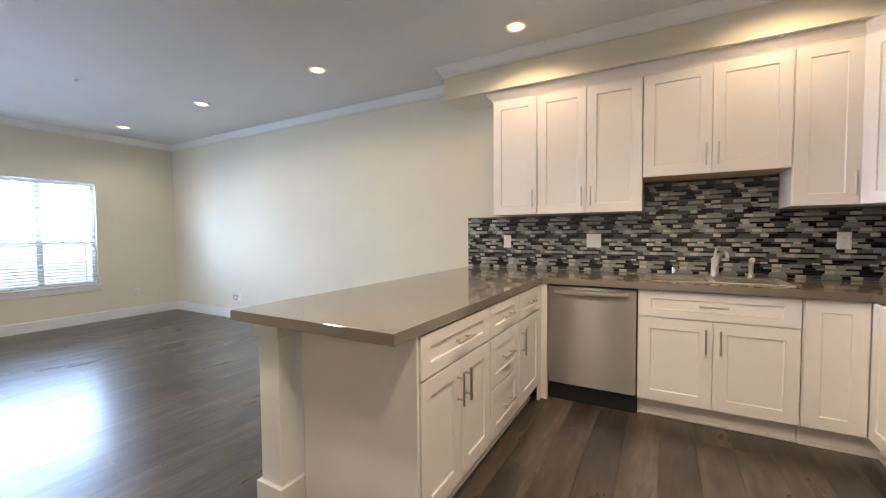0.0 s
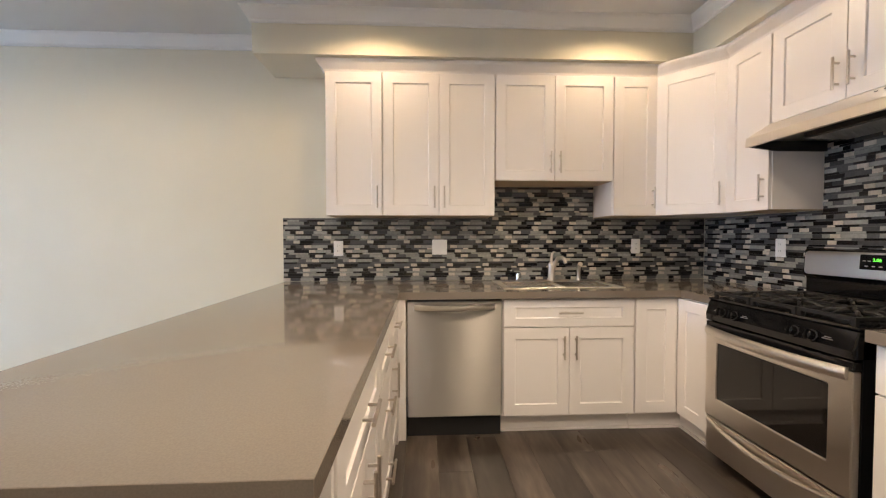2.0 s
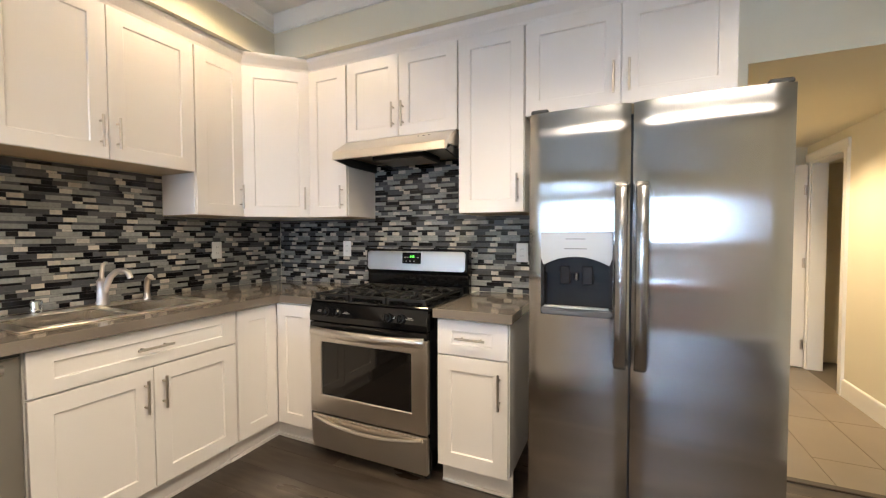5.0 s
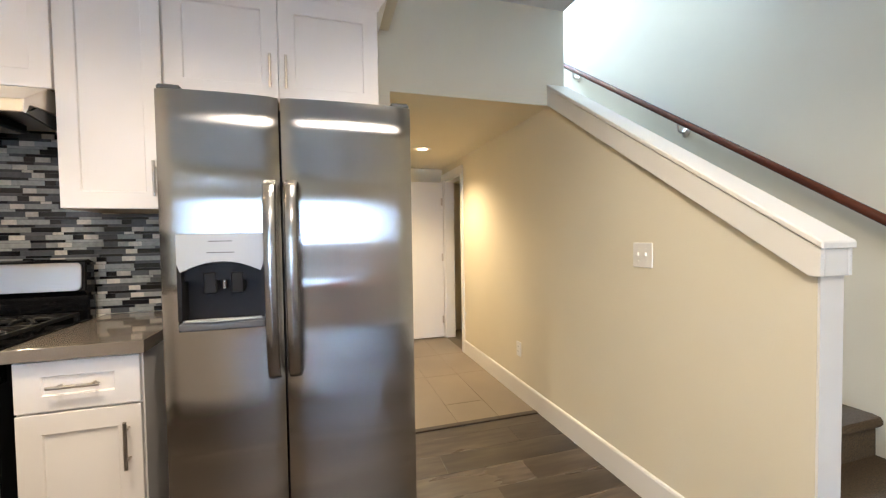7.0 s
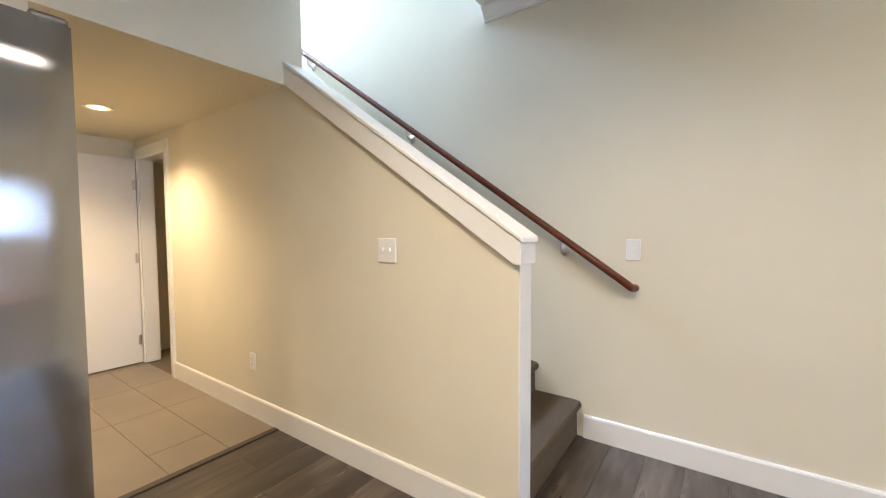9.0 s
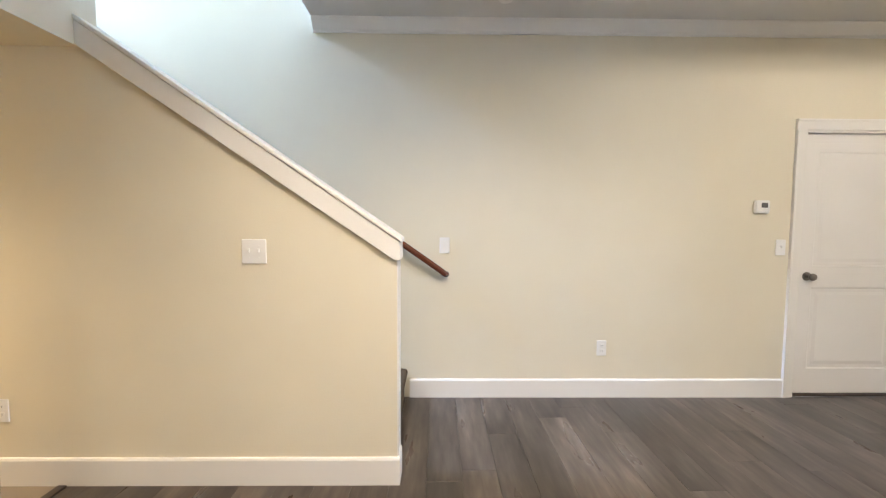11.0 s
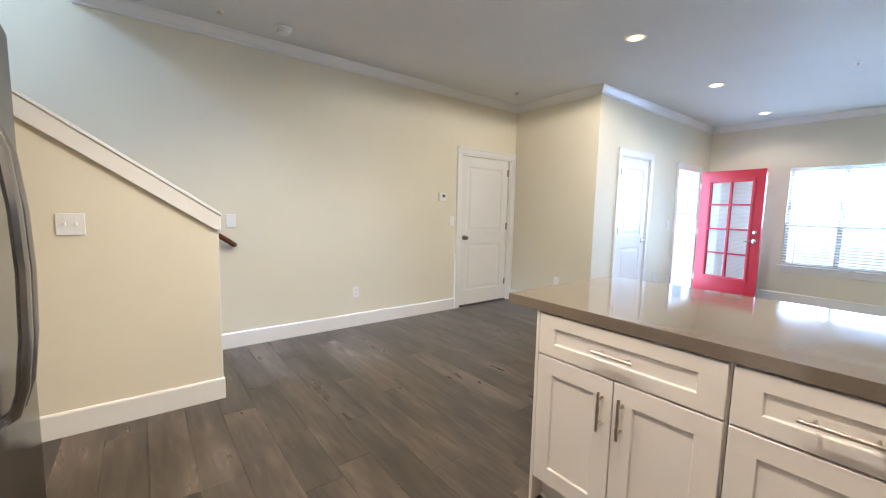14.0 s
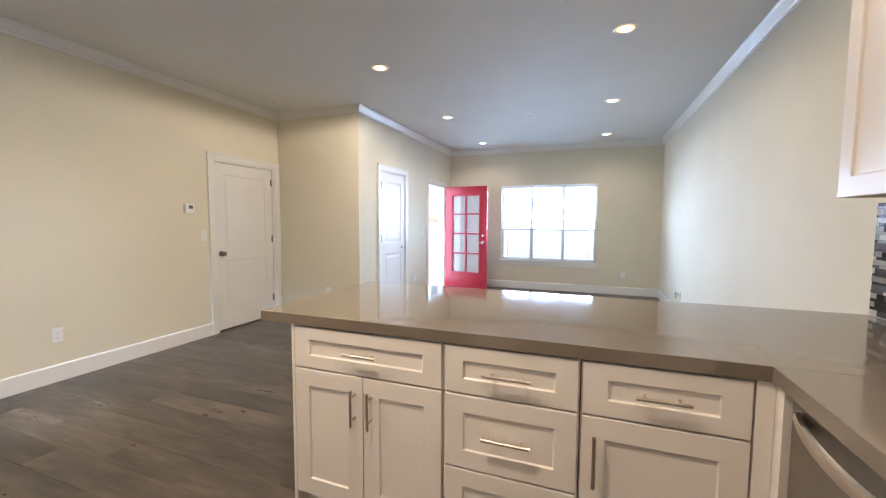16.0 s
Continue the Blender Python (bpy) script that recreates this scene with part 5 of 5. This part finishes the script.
for x, y in ((-6.50, -1.97), (-4.87, -4.75), (-1.635, -4.84)):
    sprinkler(x, y)


# ---- recessed lamps ----
def downlight(x, y, z, watts, color, cone, blend, soft=0.065):
    ob = thing("recessed_light", pose(x, y, z), "round recessed ceiling light, switched on", "ceiling light", "recessed lights")
    part("trim_ring", lathe(bmesh.new(), (0, 0, 0), [(0.088, -0.0006), (0.088, -0.004), (0.078, -0.008), (0.066, -0.005), (0.066, -0.0006)], 28), PLATE, ob, "", True)
    part("lens", lathe(bmesh.new(), (0, 0, 0), [(0.046, -0.0045), (0.044, -0.007), (0.02, -0.0085)], 28), LENS, ob, "glowing warm lens", True)
    part("reflector", lathe(bmesh.new(), (0, 0, 0), [(0.065, -0.001), (0.065, -0.004), (0.047, -0.0045)], 28), HALO, ob, "reflector ring, bulb light put in as amber glow", True)
    data = bpy.data.lights.new("recessed_lamp", "SPOT")
    data.energy, data.color, data.spot_size, data.spot_blend, data.shadow_soft_size = watts, color, radians(cone), blend, soft
    lamp = new("recessed_lamp", data)
    lamp.matrix_world = pose(x, y, z - 0.015 - soft)


# the added mid-kitchen fill is built as a recessed light too
for lamp_row in LAMPS:
    downlight(*lamp_row)


# ---- pieces: planks, floor tiles, mosaic ----
def chamfered(w, d, t, c):
    """A plank or tile, w by d, top at z = 0."""
    bm = bmesh.new()
    lo = [bm.verts.new(p) for p in ((0, 0, -t), (w, 0, -t), (w, d, -t), (0, d, -t))]
    mi = [bm.verts.new(p) for p in ((0, 0, -c), (w, 0, -c), (w, d, -c), (0, d, -c))]
    hi = [bm.verts.new(p) for p in ((c, c, 0), (w - c, c, 0), (w - c, d - c, 0), (c, d - c, 0))]
    bm.faces.new(hi)
    for a, b in ((lo, mi), (mi, hi)):
        for i in range(4):
            bm.faces.new((a[i], a[(i + 1) % 4], b[(i + 1) % 4], b[i]))
    return bm


meshes = {}


def piece(name, w, d, t, c, material, parent, x, y, z):
    key = (name, round(w, 2), round(d, 2))
    if key not in meshes:
        meshes[key] = mesh_of(name, chamfered(key[1], key[2], t, c), material)
    ob = new(name, meshes[key])
    ob.parent = parent
    ob.location = (x, y, z)
    ob.scale = (w / key[1], d / key[2], 1)
    return ob


rng = random.Random(7)
PW, PL = 0.185, 1.22
x = WX
while x < 0.14:
    w = min(PW, 0.145 - x)
    lowest = SY if x + w / 2 > JX else JY
    y = -0.0 - rng.uniform(0.1, PL)
    tops = [0.0]
    while y > lowest + 0.12:
        tops.append(y)
        y -= PL
    tops.append(lowest)
    for a, b in zip(tops, tops[1:]):
        piece("plank", w - 0.0008, a - b - 0.0008, 0.005, 0.0008, PLANK, floor, x, b, rng.uniform(-0.0004, 0.0))
    x += PW

tagged(part("threshold_strip", bevelled(solid(0.146, KY0 + 0.016, -0.004, 0.19, -3.13, 0.008), 0.003), STRIP), "dark wood strip between plank and tile floor", "threshold", kind="structure")
for k, y in enumerate((-4.195, -3.89, -3.585, -3.28)):
    x = 0.192
    first = 0.30 if k % 2 else 0.92
    w = first
    while x < 2.47:
        w = min(w, 2.475 - x)
        d = 0.302 if k < 3 else 0.147
        piece("tile", w - 0.004, d, 0.004, 0.0012, TILE, hall_floor, x, y + 0.0015, 0.0)
        x += w
        w = 0.61


def backsplash(name, m, length, zones, label, nearest):
    """Rows of thick and thin strips on a wall; zones: (u0, u1, z0, z1); nearest: the stretch of u whose strips are single parts."""
    ob = thing(name, m, label, "backsplash", kind="structure")
    bk = bmesh.new()
    rest = bmesh.new()
    r = random.Random(len(name) * 31)
    cache = {}
    count = 0
    slots = []
    # one sheet of the mosaic: runs of (kind, length) that repeat along a row
    thick_runs = [[(0, 0.104), (2, 0.042), (3, 0.058), (1, 0.076)], [(2, 0.112), (3, 0.050), (0, 0.118)], [(0, 0.122), (2, 0.040), (1, 0.062), (3, 0.056)],
                  [(1, 0.128), (3, 0.048), (2, 0.104)], [(0, 0.126), (1, 0.056), (0, 0.044), (3, 0.054)]]
    thin_runs = [[(2, 0.132), (0, 0.088), (1, 0.060)], [(0, 0.148), (2, 0.132)], [(1, 0.120), (3, 0.042), (2, 0.118)], [(2, 0.096), (1, 0.184)]]
    order = 0

    for u0, u1, z0, z1 in zones:
        box(bk, u0, -0.0065, z0, u1, -0.001, z1)
    z, thick = min(q[2] for q in zones) + 0.001, True
    top = max(q[3] for q in zones)
    while z < top - 0.008:
        h = 0.0235 if thick else 0.0125
        runs = thick_runs if thick else thin_runs
        run = runs[(order // 2) % len(runs)]
        offset = r.uniform(0, 0.28)
        order += 1
        spans = []
        for u0, u1, z0, z1 in sorted(zones):
            if z + 0.6 * h < z1:
                if spans and abs(spans[-1][1] - u0) < 0.001:
                    spans[-1] = (spans[-1][0], u1, min(spans[-1][2], z1))
                else:
                    spans.append((u0, u1, z1))
        for u0, u1, zt in spans:
            hh = min(h, zt - z - 0.0005)
            u = u0 + 0.001 - offset
            step = 0
            while u < u1 - 0.004:
                kind, w = run[step % len(run)]
                step += 1
                if u + w < u0 + 0.012:
                    u += w
                    continue
                if u < u0:
                    w, u = max(0.012, w - (u0 + 0.001 - u)), u0 + 0.001
                w = min(w, u1 - 0.001 - u)
                if u1 - u - w < 0.02:
                    w = u1 - 0.001 - u
                if thick and nearest[0] < u < nearest[1] and count < 290:
                    key = (kind, round(w, 3), round(hh, 3))
                    if key not in cache:
                        bm = solid(0.0007, -0.003, 0.0007, w - 0.0007, 0.0, hh - 0.0007)
                        cache[key] = mesh_of("tile", bevelled(bm, 0.0007), STRIPS[kind])
                    s = new("tile", cache[key])
                    s.parent = ob
                    s.location = (u, -0.0065 - r.choice((0.0, 0.0005)), z)
                    count += 1
                else:
                    box(rest, u + 0.0007, -0.0065 - r.choice((0.0022, 0.003, 0.0036)), z + 0.0007, u + w - 0.0007, -0.0064, z + hh - 0.0007)
                    slots += [kind] * 6
                u += w
        z += h
        thick = not thick
    for f, kind in zip(rest.faces, slots):
        f.material_index = kind
    part("grout", bk, GROUT, ob)
    field = tagged(part("tile_field", rest, STRIPS[0], ob, "further glass and stone strips"), kind="stuff")
    for m2 in STRIPS[1:]:
        field.data.materials.append(m2)


backsplash("backsplash", pose(-3.33, 0, 0), 3.33, [(0.0, 1.574, 0.921, 1.404), (1.574, 2.412, 0.921, 1.648), (2.412, 3.3215, 0.921, 1.404)], "grey, black and beige glass and stone mosaic backsplash behind the sink", (0.0, 1.3))
backsplash("backsplash", pose(0, -0.0105, 0, 0, 0, -90), 2.2, [(0.0, 0.932, 0.921, 1.404), (0.932, 1.710, 0.921, 1.785), (1.710, 2.115, 0.921, 1.404)], "grey, black and beige glass and stone mosaic backsplash behind the range", (0.0, 0.9))
